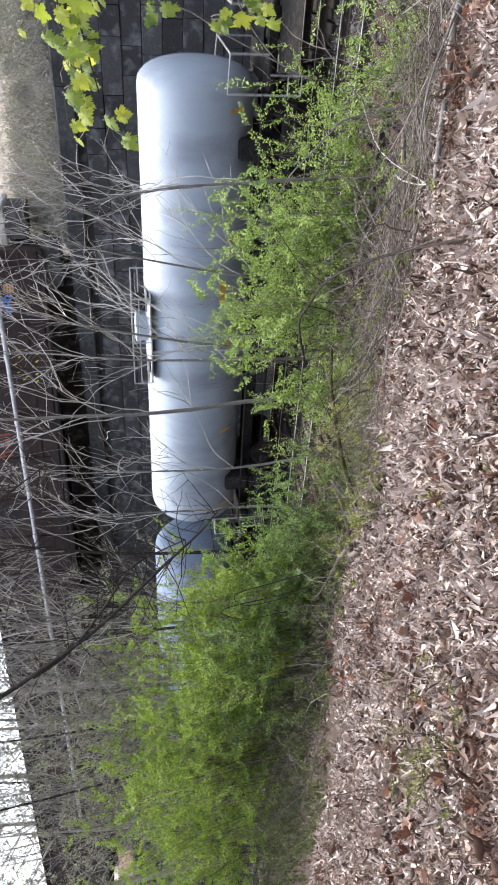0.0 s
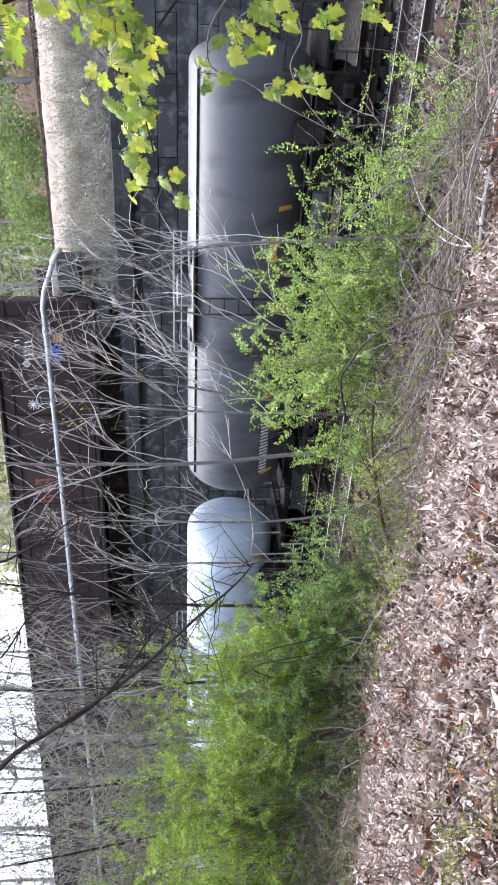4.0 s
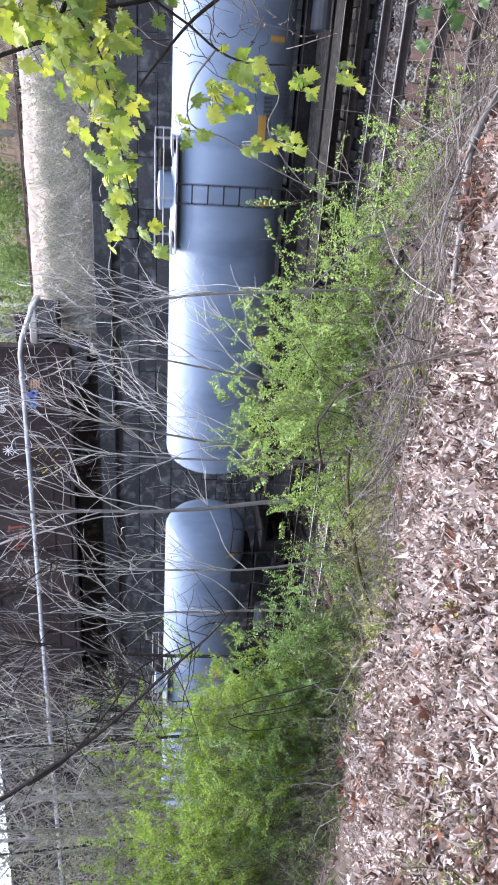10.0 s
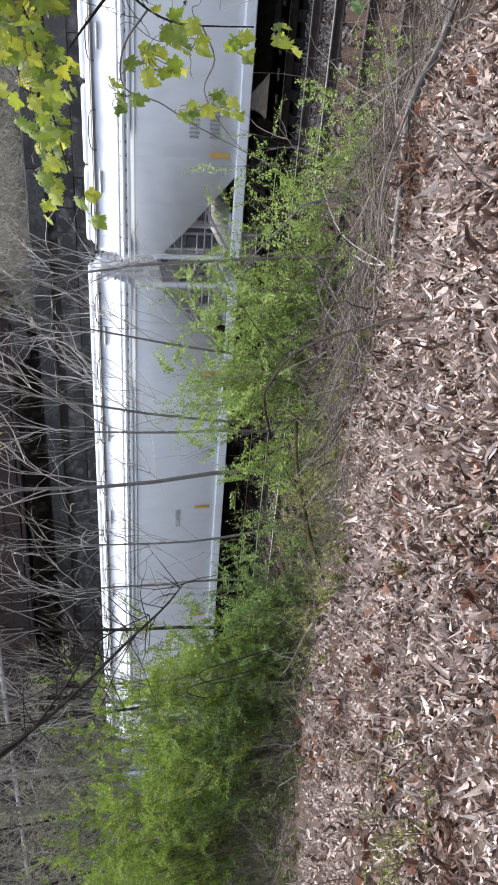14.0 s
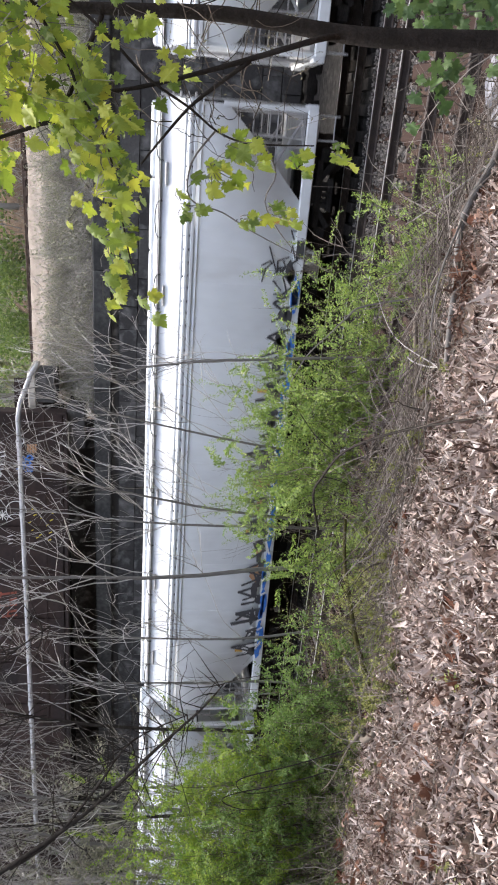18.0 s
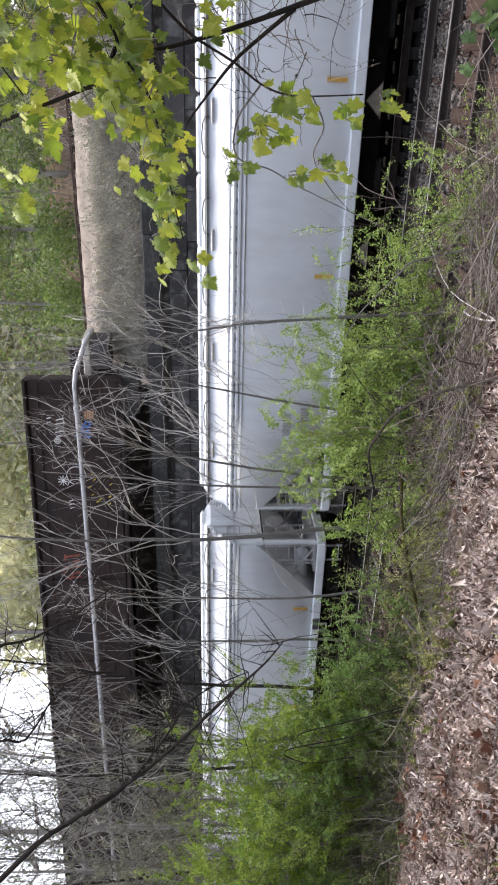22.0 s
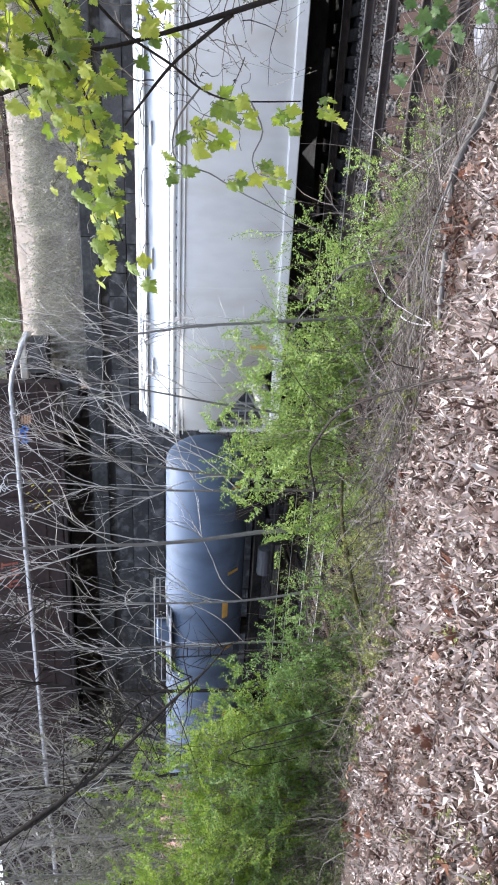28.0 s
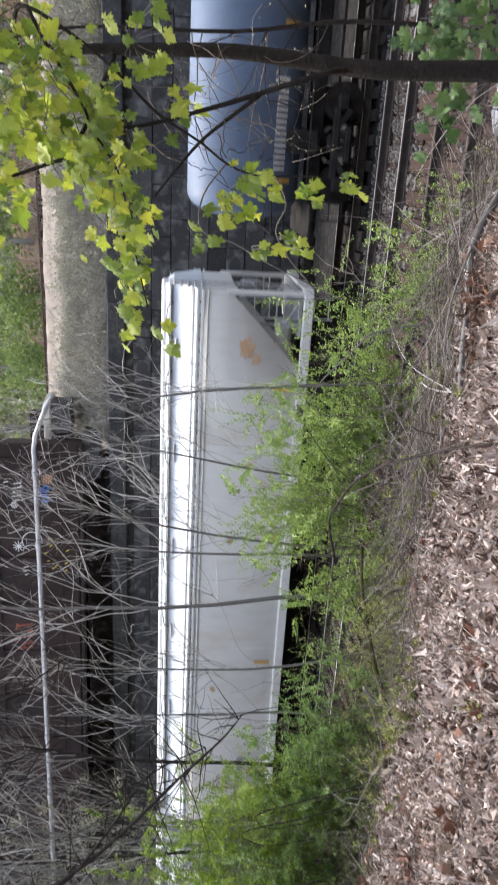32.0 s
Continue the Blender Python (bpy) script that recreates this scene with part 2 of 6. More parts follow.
WEED_LEAF = material("grey_green_weed", [(0.12, 0.122, 0.085), (0.25, 0.252, 0.175), (0.4, 0.4, 0.29)], 1.5, 0.8, island=0.6, bump=0.0, translucent=0.3)
FEATHER_LEAF = material("pale_feathery_leaf", [(0.0945, 0.0956, 0.0692), (0.1825, 0.1838, 0.1353), (0.2959, 0.2959, 0.2265)], 1.5, 0.8, island=0.6, bump=0.0, translucent=0.3)
DRY_GRASS = material("dry_grass", [(0.22, 0.19, 0.16), (0.38, 0.335, 0.29), (0.55, 0.5, 0.45)], 0.9, 0.95, bump=0.0, island=0.5)
STONE = material("wall_stone", [(0.0244, 0.0239, 0.0244), (0.0528, 0.0515, 0.0515), (0.1056, 0.103, 0.1018)], 1.2, 0.88, bump=0.8, bump_scale=14, per_object=0.35, stain=(0.17, 0.168, 0.167), stain_scale=2.6, stain_at=(0.5, 0.8))
COPING = material("coping_concrete", [(0.024, 0.024, 0.024), (0.048, 0.048, 0.048), (0.084, 0.084, 0.0816)], 1.0, 0.9, bump=0.5, bump_scale=20)
CONCRETE = material("pale_concrete", [(0.32, 0.29, 0.25), (0.45, 0.42, 0.37), (0.55, 0.51, 0.46)], 2.0, 0.9, bump=0.4, bump_scale=20)
GIRDER = material("weathered_girder", [(0.0185, 0.0132, 0.0123), (0.037, 0.0241, 0.0218), (0.0616, 0.0386, 0.033)], 0.6, 0.8, bump=0.25, bump_scale=18, stain=(0.024, 0.019, 0.019), stain_scale=0.5, spec=0.25)
PALE_ROCK = material("pale_blue_grey_rock", [(0.12, 0.12, 0.132), (0.204, 0.207, 0.225), (0.288, 0.291, 0.312)], 3.0, 0.9, bump=0.6, bump_scale=18, per_object=0.2)
PIPE = material("galvanised_pipe", [(0.3, 0.3, 0.31), (0.42, 0.42, 0.43), (0.52, 0.52, 0.53)], 3, 0.4, metal=0.6, bump=0.1)
RAIL = material("rail_steel", [(0.016, 0.012, 0.011), (0.03, 0.022, 0.019), (0.055, 0.038, 0.031)], 5, 0.8, metal=0.0, bump=0.3)
RAIL_RUST = material("rusty_rail_steel", [(0.06, 0.045, 0.038), (0.12, 0.09, 0.075), (0.2, 0.155, 0.13)], 5, 0.9, bump=0.3)
RAIL_HEAD = material("polished_rail_head", [(0.42, 0.42, 0.43), (0.52, 0.52, 0.54), (0.62, 0.62, 0.64)], 3, 0.32, metal=0.9, bump=0.05)
TIE = material("worn_tie", [(0.018, 0.0125, 0.0105), (0.036, 0.0255, 0.022), (0.066, 0.048, 0.042)], 3, 0.95, bump=0.8, bump_scale=12, per_object=0.4, stretch=(3, 0.5, 3))
# ties and rails below the train, blackened to stand for its shade
TIE_BLACK = material("shade_black_tie", [(0.012, 0.011, 0.01), (0.022, 0.02, 0.018), (0.04, 0.036, 0.034)], 3, 0.95, bump=0.8, bump_scale=12)
RAIL_SHADE = material("shade_black_rail", [(0.016, 0.012, 0.01), (0.03, 0.024, 0.02), (0.052, 0.04, 0.034)], 5, 0.9, bump=0.3)
STEEL_DARK = material("grimy_steel", [(0.0135, 0.0128, 0.0128), (0.027, 0.0255, 0.0248), (0.051, 0.0465, 0.0435)], 3, 0.88, metal=0.0, bump=0.3)
# hopper bays only: black steel that paints in the shade below the cars
SHADE_STEEL = material("shade_black_steel", [(0.008, 0.0077, 0.0072), (0.0144, 0.0138, 0.0128), (0.0256, 0.024, 0.0224)], 3, 0.95, bump=0.3)
WHEEL = material("wheel_steel", [(0.012, 0.01, 0.009), (0.024, 0.02, 0.018), (0.045, 0.038, 0.033)], 4, 0.85, metal=0.1, bump=0.2)
GRAB = material("painted_grab_iron", [(0.2, 0.2, 0.2), (0.3, 0.3, 0.3), (0.42, 0.42, 0.42)], 5, 0.5, bump=0.0)
YELLOW = material("reflective_yellow", [(0.42, 0.24, 0.06), (0.55, 0.32, 0.07), (0.66, 0.4, 0.09)], 6, 0.45, bump=0.0)
LETTER_DARK = material("stencil_dark", [(0.03, 0.03, 0.035), (0.05, 0.05, 0.055), (0.08, 0.08, 0.085)], 6, 0.6, bump=0.0)
LETTER_GREY = material("faded_stencil", [(0.14, 0.14, 0.15), (0.2, 0.2, 0.21), (0.28, 0.28, 0.29)], 6, 0.6, bump=0.0)
LETTER_PALE = material("stencil_white", [(0.55, 0.55, 0.55), (0.68, 0.68, 0.68), (0.78, 0.78, 0.78)], 6, 0.6, bump=0.0)
SPRAY_BLUE = material("blue_spray_paint", [(0.02, 0.1, 0.4), (0.03, 0.16, 0.55), (0.05, 0.22, 0.68)], 6, 0.6, bump=0.0)
SPRAY_RED = material("red_spray_paint", [(0.13, 0.03, 0.018), (0.22, 0.05, 0.028), (0.3, 0.08, 0.045)], 6, 0.7, bump=0.0)
SPRAY_TAN = material("tan_spray_paint", [(0.3, 0.16, 0.09), (0.42, 0.24, 0.13), (0.5, 0.3, 0.17)], 6, 0.7, bump=0.0)
SPRAY_YELLOW = material("yellow_spray_paint", [(0.45, 0.35, 0.03), (0.55, 0.45, 0.05), (0.65, 0.55, 0.08)], 6, 0.7, bump=0.0)


def car_paint(name, base, dirt, amount=(0.52, 0.72), rough=0.5, spec=0.15):
    a = [tuple(c * k for c in base) for k in (0.86, 1.0, 1.08)]
    return material(name, a, 0.5, rough, bump=0.06, bump_scale=3, stain=dirt, stain_scale=1.3, stain_at=amount, stretch=(1, 1, 0.35), spec=spec)


PAINT_WHITE = car_paint("white_tank_paint", (0.34, 0.396, 0.452), (0.27, 0.317, 0.363), (0.5, 0.7))
PAINT_DULL = car_paint("dull_white_tank_paint", (0.3, 0.345, 0.4), (0.22, 0.25, 0.29), (0.48, 0.7))
PAINT_GREY = car_paint("grey_tank_paint", (0.165, 0.208, 0.277), (0.115, 0.148, 0.203))
PAINT_SLATE = car_paint("slate_tank_paint", (0.09, 0.12, 0.176), (0.064, 0.083, 0.116))
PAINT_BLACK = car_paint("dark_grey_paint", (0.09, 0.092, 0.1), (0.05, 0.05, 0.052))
PAINT_RUST = material("rusty_cream_paint", [(0.24, 0.11, 0.072), (0.44, 0.27, 0.205), (0.66, 0.52, 0.44)], 0.3, 0.7, bump=0.15, bump_scale=6, stain=(0.23, 0.09, 0.045), stain_scale=0.5, stain_at=(0.47, 0.66), stretch=(1.3, 1, 0.6), spec=0.15)
PAINT_HOPPER = car_paint("pale_grey_hopper_paint", (0.66, 0.69, 0.71), (0.56, 0.57, 0.57), (0.55, 0.8), 0.5, 0.3)
# roof paint set darker than the sides to hold down light on top
PAINT_ROOF = car_paint("toned_roof_paint", (0.56, 0.59, 0.62), (0.4, 0.42, 0.45), (0.42, 0.7), 0.6, 0.15)
PATCH = material("grey_roof_patch", [(0.36, 0.37, 0.385), (0.45, 0.46, 0.475), (0.52, 0.53, 0.545)], 5, 0.6, bump=0.1)
PAINT_CREAM = car_paint("cream_hopper_paint", (0.68, 0.67, 0.64), (0.58, 0.545, 0.48), (0.52, 0.75), 0.5, 0.3)

# ---- the ground: a bank by the camera, the trackbed, and the embankment behind the stone wall ----
def smooth(a, b, t):
    t = min(1.0, max(0.0, (t - a) / (b - a)))
    return t * t * (3 - 2 * t)


def ground_z(x, y):
    z = 2.62 - 0.1 * smooth(0, 3, y) - 0.5 * smooth(2.5, 5.2, y) - 2.3 * smooth(4.8, 10.5, y)
    if 3.0 < y < 10.5:
        z -= 0.38 * smooth(-0.7, 0.5, x) * smooth(3.4, 4.8, y) * (1 - smooth(8.0, 10.5, y))
    if y > 24.9:
        left = smooth(-11.2, -10.2, x)
        bank = 6.3 + 2.75 * min(1.0, max(0.0, (y - 25.0) / 3.0))
        z = bank * left + (1 - left) * 6.0 + 4.6 * smooth(31.5, 46, y) + 5 * smooth(46, 80, y)
    elif y > 10.5:
        z = -0.28
    # unseen rise added behind the camera to block low sky light
    z += 15 * smooth(-4, -30, y) if y < -4 else 0.0
    z += 0.12 * (noise.noise(Vector((x * 0.5, y * 0.5, 0.3)))) * (1 if y < 10.5 or y > 25.2 else 0.15)
    z += 0.05 * noise.noise(Vector((x * 1.9, y * 1.9, 4.1))) * (1 if y < 10.5 or y > 25.2 else 0.2)
    return z


def make_ground():
    xs = [-900, -400, -180, -110, -75, -55, -42] + [-34 + 0.4 * i for i in range(111)] + [13, 18, 28, 45, 80, 180, 400, 900]
    ys = [-900, -300, -80, -30, -12, -6, -3] + [-1.5 + 0.3 * i for i in range(45)] + [12.6, 14, 15.8, 16.9, 18, 20, 22, 24.2, 24.88, 24.92] + [25.2 + 0.4 * i for i in range(24)] + [36, 38, 41, 45, 50, 56, 63, 71, 80, 110, 180, 400, 900]
    vs = [(x, y, ground_z(x, y)) for y in ys for x in xs]
    n = len(xs)
    fs, idx = [], []
    for j in range(len(ys) - 1):
        for i in range(n - 1):
            fs.append((j * n + i, j * n + i + 1, j * n + n + i + 1, j * n + n + i))
            y, x = ys[j], xs[i]
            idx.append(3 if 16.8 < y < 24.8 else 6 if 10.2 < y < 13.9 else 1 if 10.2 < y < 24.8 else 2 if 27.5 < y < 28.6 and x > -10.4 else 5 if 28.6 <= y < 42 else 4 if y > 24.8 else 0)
    ob = new("ground", mesh_of("ground", vs, fs, [SOIL, BALLAST, BED, SHADE_BED, BANK, LEAFY_SLOPE, DIRT], True, idx))
    return tagged(ob, "brown soil bank, grey ballast and dirt embankment", "ground", kind="structure")


BED = material("pale_trackbed_gravel", [(0.156, 0.1287, 0.1092), (0.2262, 0.195, 0.1677), (0.2964, 0.2613, 0.2301)], 2.5, 0.95, bump=0.8, bump_scale=22)
ground = make_ground()


# ---- rails and ties ----
def rail_soup(x0, x1, y, z=0.0):
    """Flat-bottomed rail: foot, web and head in one section."""
    sec = [(-0.07, -0.17), (0.07, -0.17), (0.07, -0.155), (0.012, -0.135), (0.01, -0.05), (0.036, -0.035), (0.036, -0.006), (0.028, 0.0), (-0.028, 0.0), (-0.036, -0.006), (-0.036, -0.035), (-0.01, -0.05), (-0.012, -0.135), (-0.07, -0.155)]
    s = Soup()
    n = len(sec)
    s.add([(x, y + a, z + b) for x in (x0, x1) for a, b in sec], [(i, (i + 1) % n, n + (i + 1) % n, n + i) for i in range(n)] + [tuple(range(n - 1, -1, -1)), tuple(range(n, 2 * n))])
    return s


def make_track(name, yc, z, label, tie_range, polished, wood=None, gauge=1.435, tie_len=2.6, tie_y=0.0, tie_z=-0.255):
    track = thing(name, pose(0, 0, 0), label, "railway track", "railway tracks", "structure")
    for side in (-1, 1):
        y = yc + side * (gauge / 2 + 0.035)
        rail = part("rail", rail_soup(-320, 320, y, z), RAIL_SHADE if wood else RAIL, track)
        part("rail_head", Soup().box((0, y, z + 0.002), (640, 0.05, 0.004)), RAIL_HEAD if polished else RAIL, rail, "worn steel running surface")
    tie = None
    rng = random.Random(5)
    for x in np.arange(*tie_range, 0.52):
        if tie is None:
            tie = mesh_of("tie", *(lambda s: (s.v, s.f))(Soup().bevel_box((0, 0, 0), (0.24, tie_len, 0.18), 0.015)), wood or TIE)
        t = part("tie", tie, wood or TIE, track)
        t.matrix_world = pose(x + rng.uniform(-0.04, 0.04), yc + tie_y + rng.uniform(-0.06, 0.06), z + tie_z + rng.uniform(-0.012, 0.012), 0, 0, rng.uniform(-1.5, 1.5))
    return track


make_track("near_railway_track", 11.78, -0.01, "rusty rails on long worn brown timbers", (-26, 6), False, tie_len=3.5, tie_y=0.62)
make_track("middle_railway_track", 15.05, 0.0, "steel rails with ties buried in grey ballast", (-24, 5), True, tie_z=-0.325)
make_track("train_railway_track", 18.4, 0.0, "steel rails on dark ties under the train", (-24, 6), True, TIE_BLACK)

def make_ballast():
    rng = random.Random(11)
    s = Soup()
    oct_f = [(0, 2, 4), (2, 1, 4), (1, 3, 4), (3, 0, 4), (2, 0, 5), (1, 2, 5), (3, 1, 5), (0, 3, 5)]
    for _ in range(15000):
        x = rng.uniform(-22, 3) if rng.random() < 0.4 else rng.uniform(-7, 2.5)
        y = rng.uniform(13.7, 16.9) if rng.random() < 0.68 else rng.uniform(10.4, 13.7)
        r = rng.uniform(0.016, 0.038)
        base = [(r, 0, 0), (-r, 0, 0), (0, r, 0), (0, -r, 0), (0, 0, r * 0.8), (0, 0, -r * 0.6)]
        m = Euler((rng.uniform(0, 6), rng.uniform(0, 6), rng.uniform(0, 6))).to_matrix()
        z = -0.2 if 13.9 < y else -0.245
        s.add([tuple(m @ (Vector(p) * rng.uniform(0.75, 1.25)) + Vector((x, y, z))) for p in base], oct_f)
    ob = part("ballast_stones", s, STONES, None)
    return tagged(ob, "loose grey crushed ballast stones between the rails", "ballast", kind="stuff")


make_ballast()


# ---- stone retaining wall ----
def make_wall():
    rng = random.Random(3)
    core = Soup().box((0, 24.75, 3.0), (640, 0.3, 6.5))
    wall = part("wall_back", core, STONE, None)
    tagged(wall, "dark weathered retaining wall of large stone blocks", "wall", kind="structure")
    shapes = {}
    for row in range(9):
        z = 0.02 + 0.615 * row
        x = -34 + rng.uniform(0, 0.6)
        while x < 7:
            w = rng.choice((0.8, 1.05, 1.3, 1.6))
            key = (w, rng.randrange(3))
            if key not in shapes:
                d = 0.22 + 0.03 * key[1]
                bs = Soup().bevel_box((0, 0, 0), (w - 0.014, d, 0.602), 0.02)
                bs.v = [(a + rng.uniform(-0.008, 0.008), b + rng.uniform(-0.012, 0.012), c + rng.uniform(-0.012, 0.012)) for a, b, c in bs.v]
                shapes[key] = mesh_of("stone_block", bs.v, bs.f, STONE)
            b = part("stone_block", shapes[key], STONE, wall)
            b.location = (x + w / 2, 24.52 + rng.uniform(-0.02, 0.02), z + 0.3)
            x += w
    x = -60
    cop = mesh_of("coping_stone", *(lambda s: (s.v, s.f))(Soup().bevel_box((0, 0, 0), (2.38, 0.72, 0.6), 0.04)), COPING)
    while x < 7:
        b = part("coping_stone", cop, COPING, wall)
        b.location = (x + 1.2, 24.6 + rng.uniform(-0.02, 0.02), 6.12)
        x += 2.4
    return wall


make_wall()


# ---- skew plate-girder bridge over the tracks ----
def make_bridge():
    ang = 180 + 8.6
    m = pose(-9.98, 24.45, 0, 0, 0, ang)
    br = thing("girder_bridge", m, "dark rust-brown plate girder bridge with faded graffiti", "bridge")
    L = 46.0
    # local x runs along the girder away from the abutment, local -y faces away from the camera
    web = Soup().box((L / 2, 0, 9.15), (L, 0.05, 3.4))
    part("web_plate", web, GIRDER, br, "rust-brown riveted steel web")
    part("top_flange", Soup().bevel_box((L / 2, 0, 10.9), (L, 0.5, 0.1), 0.015), GIRDER, br)
    part("bottom_flange", Soup().bevel_box((L / 2, 0, 7.42), (L, 0.5, 0.12), 0.015), GIRDER, br)
    part("angle_top", Soup().box((L / 2, 0.07, 10.6), (L, 0.06, 0.32)), GIRDER, br)
    part("angle_bottom", Soup().box((L / 2, 0.07, 7.72), (L, 0.06, 0.32)), GIRDER, br)
    part("angle_middle", Soup().box((L / 2, 0.06, 8.25), (L, 0.04, 0.14)), GIRDER, br)
    stiff = mesh_of("stiffener", *(lambda s: (s.v, s.f))(Soup().box((0, 0.075, 9.15), (0.03, 0.09, 3.1)).box((0.06, 0.035, 9.15), (0.1, 0.015, 3.1))), GIRDER)
    rivet = Soup()
    for i in range(24):
        part("stiffener", stiff, GIRDER, br).location = (0.6 + 1.9 * i, 0, 0)
    for i in range(int(L / 0.22)):
        for z in (7.66, 7.8, 10.52, 10.68):
            rivet.bevel_box((0.1 + 0.22 * i, 0.105, z), (0.035, 0.014, 0.035), 0.006)
    tagged(part("rivet_strip", rivet, GIRDER, br, "rows of small rivet heads"), kind="stuff")
    part("end_plate", Soup().box((0.0, -0.1, 9.15), (0.08, 0.7, 3.5)), GIRDER, br)
    # deck, its beams and the far girder
    part("deck", Soup().box((L / 2, -3.2, 8.3), (L, 5.9, 0.3)), STEEL_DARK, br, "grimy steel deck seen from below")
    part("far_girder", Soup().box((L / 2, -6.2, 8.9), (L, 0.08, 3.0)), GIRDER, br)
    beam = mesh_of("floor_beam", *(lambda s: (s.v, s.f))(Soup().box((0, -3.1, 7.85), (0.3, 6.0, 0.6))), STEEL_DARK)
    for i in range(15):
        part("floor_beam", beam, STEEL_DARK, br).location = (1.2 + 3.0 * i, 0, 0)
    for k, y in enumerate((-1.6, -4.4)):
        part("stringer", Soup().box((L / 2, y, 7.95), (L, 0.35, 0.5)), STEEL_DARK, br)
    spray(br)
    return br


def stroke(s, pts, w, y):
    """A painted stroke on a face that looks along +y: x runs against the view."""
    for (x0, z0), (x1, z1) in zip(pts, pts[1:]):
        d = Vector((x1 - x0, z1 - z0))
        n = Vector((-d.y, d.x)).normalized() * w / 2
        e = d.normalized() * w * 0.35
        q = [(x0 - e.x + n.x, z0 - e.y + n.y), (x1 + e.x + n.x, z1 + e.y + n.y), (x1 + e.x - n.x, z1 + e.y - n.y), (x0 - e.x - n.x, z0 - e.y - n.y)]
        s.add([(a, y, b) for a, b in q] + [(a, y - 0.004, b) for a, b in q], [(0, 1, 2, 3), (7, 6, 5, 4), (0, 4, 5, 1), (1, 5, 6, 2), (2, 6, 7, 3), (3, 7, 4, 0)])


def spray(br):
    def ring(cx, cz, r, n=10, a0=0, a1=360):
        return [(cx + r * math.cos(radians(a0 + (a1 - a0) * i / n)), cz + r * math.sin(radians(a0 + (a1 - a0) * i / n))) for i in range(n + 1)]

    y = 0.036
    white = Soup()
    for x, z, r in ((2.35, 9.85, 0.11), (2.35, 9.85, 0.05), (1.1, 9.05, 0.14)):
        stroke(white, ring(x, z, r), 0.035, y)
    # scribbles that cannot be read stay plain slanted bars
    for x, z, h in ((1.5, 9.72, 0.26), (1.66, 9.74, 0.3), (1.82, 9.75, 0.28), (1.98, 9.77, 0.3), (2.14, 9.78, 0.22), (1.45, 10.12, 0.16), (1.62, 10.14, 0.12), (4.75, 9.5, 0.16), (4.9, 9.5, 0.18), (5.05, 9.48, 0.14)):
        stroke(white, [(x, z - h / 2), (x + 0.05, z + h / 2)], 0.035, y)
    for k in range(5):
        c, sn = 0.24 * math.cos(0.63 * k), 0.24 * math.sin(0.63 * k)
        stroke(white, [(3.95 - 0.8 * c, 9.75 - 0.8 * sn), (3.95 + 0.8 * c, 9.75 + 0.8 * sn)], 0.028, y)
    stroke(white, ring(3.75, 9.25, 0.36, 14, 20, 300), 0.03, y)
    stroke(white, ring(4.2, 9.3, 0.3, 10, 100, 300), 0.025, y)
    tagged(part("white_graffiti", white, LETTER_PALE, br, "white spray-painted scribbles"), kind="stuff")
    blue = Soup()
    for x, z in ((1.72, 8.72), (1.93, 8.8), (2.14, 8.72), (1.8, 8.95), (2.05, 9.02)):
        stroke(blue, ring(x, z, 0.1, 8), 0.06, y)
        stroke(blue, [(x, z - 0.14), (x + 0.1, z + 0.16)], 0.05, y)
    part("blue_graffiti", blue, SPRAY_BLUE, br, "bright blue spray-painted scrawl")
    tan = Soup()
    for k in range(4):
        stroke(tan, [(1.22, 8.5 + 0.09 * k), (1.5, 8.52 + 0.09 * k)], 0.07, y)
    part("tan_graffiti", tan, SPRAY_TAN, br, "tan paint patch")
    red = Soup()
    for x, h in ((7.1, 0.55), (7.35, 0.2), (7.6, 0.6), (7.85, 0.3), (8.05, 0.5)):
        stroke(red, [(x, 9.35), (x + 0.08, 9.35 + h)], 0.09, y)
        stroke(red, [(x, 9.35 + h), (x + 0.24, 9.38 + h)], 0.07, y)
    tagged(part("red_graffiti", red, SPRAY_RED, br, "faded red spray-painted letters"), kind="stuff")
    gold = Soup()
    rng = random.Random(8)
    for i in range(14):
        x, z = 3.6 + 0.1 * i, 8.3 + 0.35 * math.sin(2.3 * i) + rng.uniform(-0.1, 0.1)
        stroke(gold, [(x, z), (x + 0.05, z + 0.08)], 0.045, y)
    tagged(part("yellow_graffiti", gold, SPRAY_YELLOW, br, "small yellow paint marks"), kind="stuff")


make_bridge()

# conduit pipe along the front of the girder, dipping into the embankment at its end
pipe = Soup()
pipe.tube([(-8.1, 24.3, 8.3), (-8.42, 24.1, 8.52), (-9.0, 24.0, 8.74), (-9.5, 23.92, 8.92), (-10.0, 23.84, 9.0), (-10.9, 23.75, 8.98), (-18, 22.63, 8.85), (-26, 21.42, 8.72), (-40, 19.3, 8.5)], 0.085, 0.085, 10)
conduit = part("conduit_pipe", pipe, PIPE, None, smooth=True)
tagged(conduit, "silver galvanised conduit pipe along the bridge girder", "pipe")
for i in range(9):
    x = -10.9 - 2.6 * i
    y = 23.70 - 0.1513 * (-10.6 - x)
    z = 8.97 - 0.0165 * (-10.6 - x)
    part("pipe_coupling", Soup().tube([(x - 0.09, y - 0.0136, z), (x + 0.09, y + 0.0136, z)], 0.1, 0.1, 10), PIPE, conduit)
    part("pipe_bracket", Soup().box((x - 0.3, y + 0.33, z - 0.02), (0.05, 0.65, 0.05)), GIRDER, conduit)

abut = part("abutment_cap", Soup().bevel_box((-9.35, 25.6, 8.68), (1.35, 1.4, 0.25), 0.03), CONCRETE, None)
tagged(abut, "pale concrete abutment cap beside the girder end", "abutment", kind="structure")
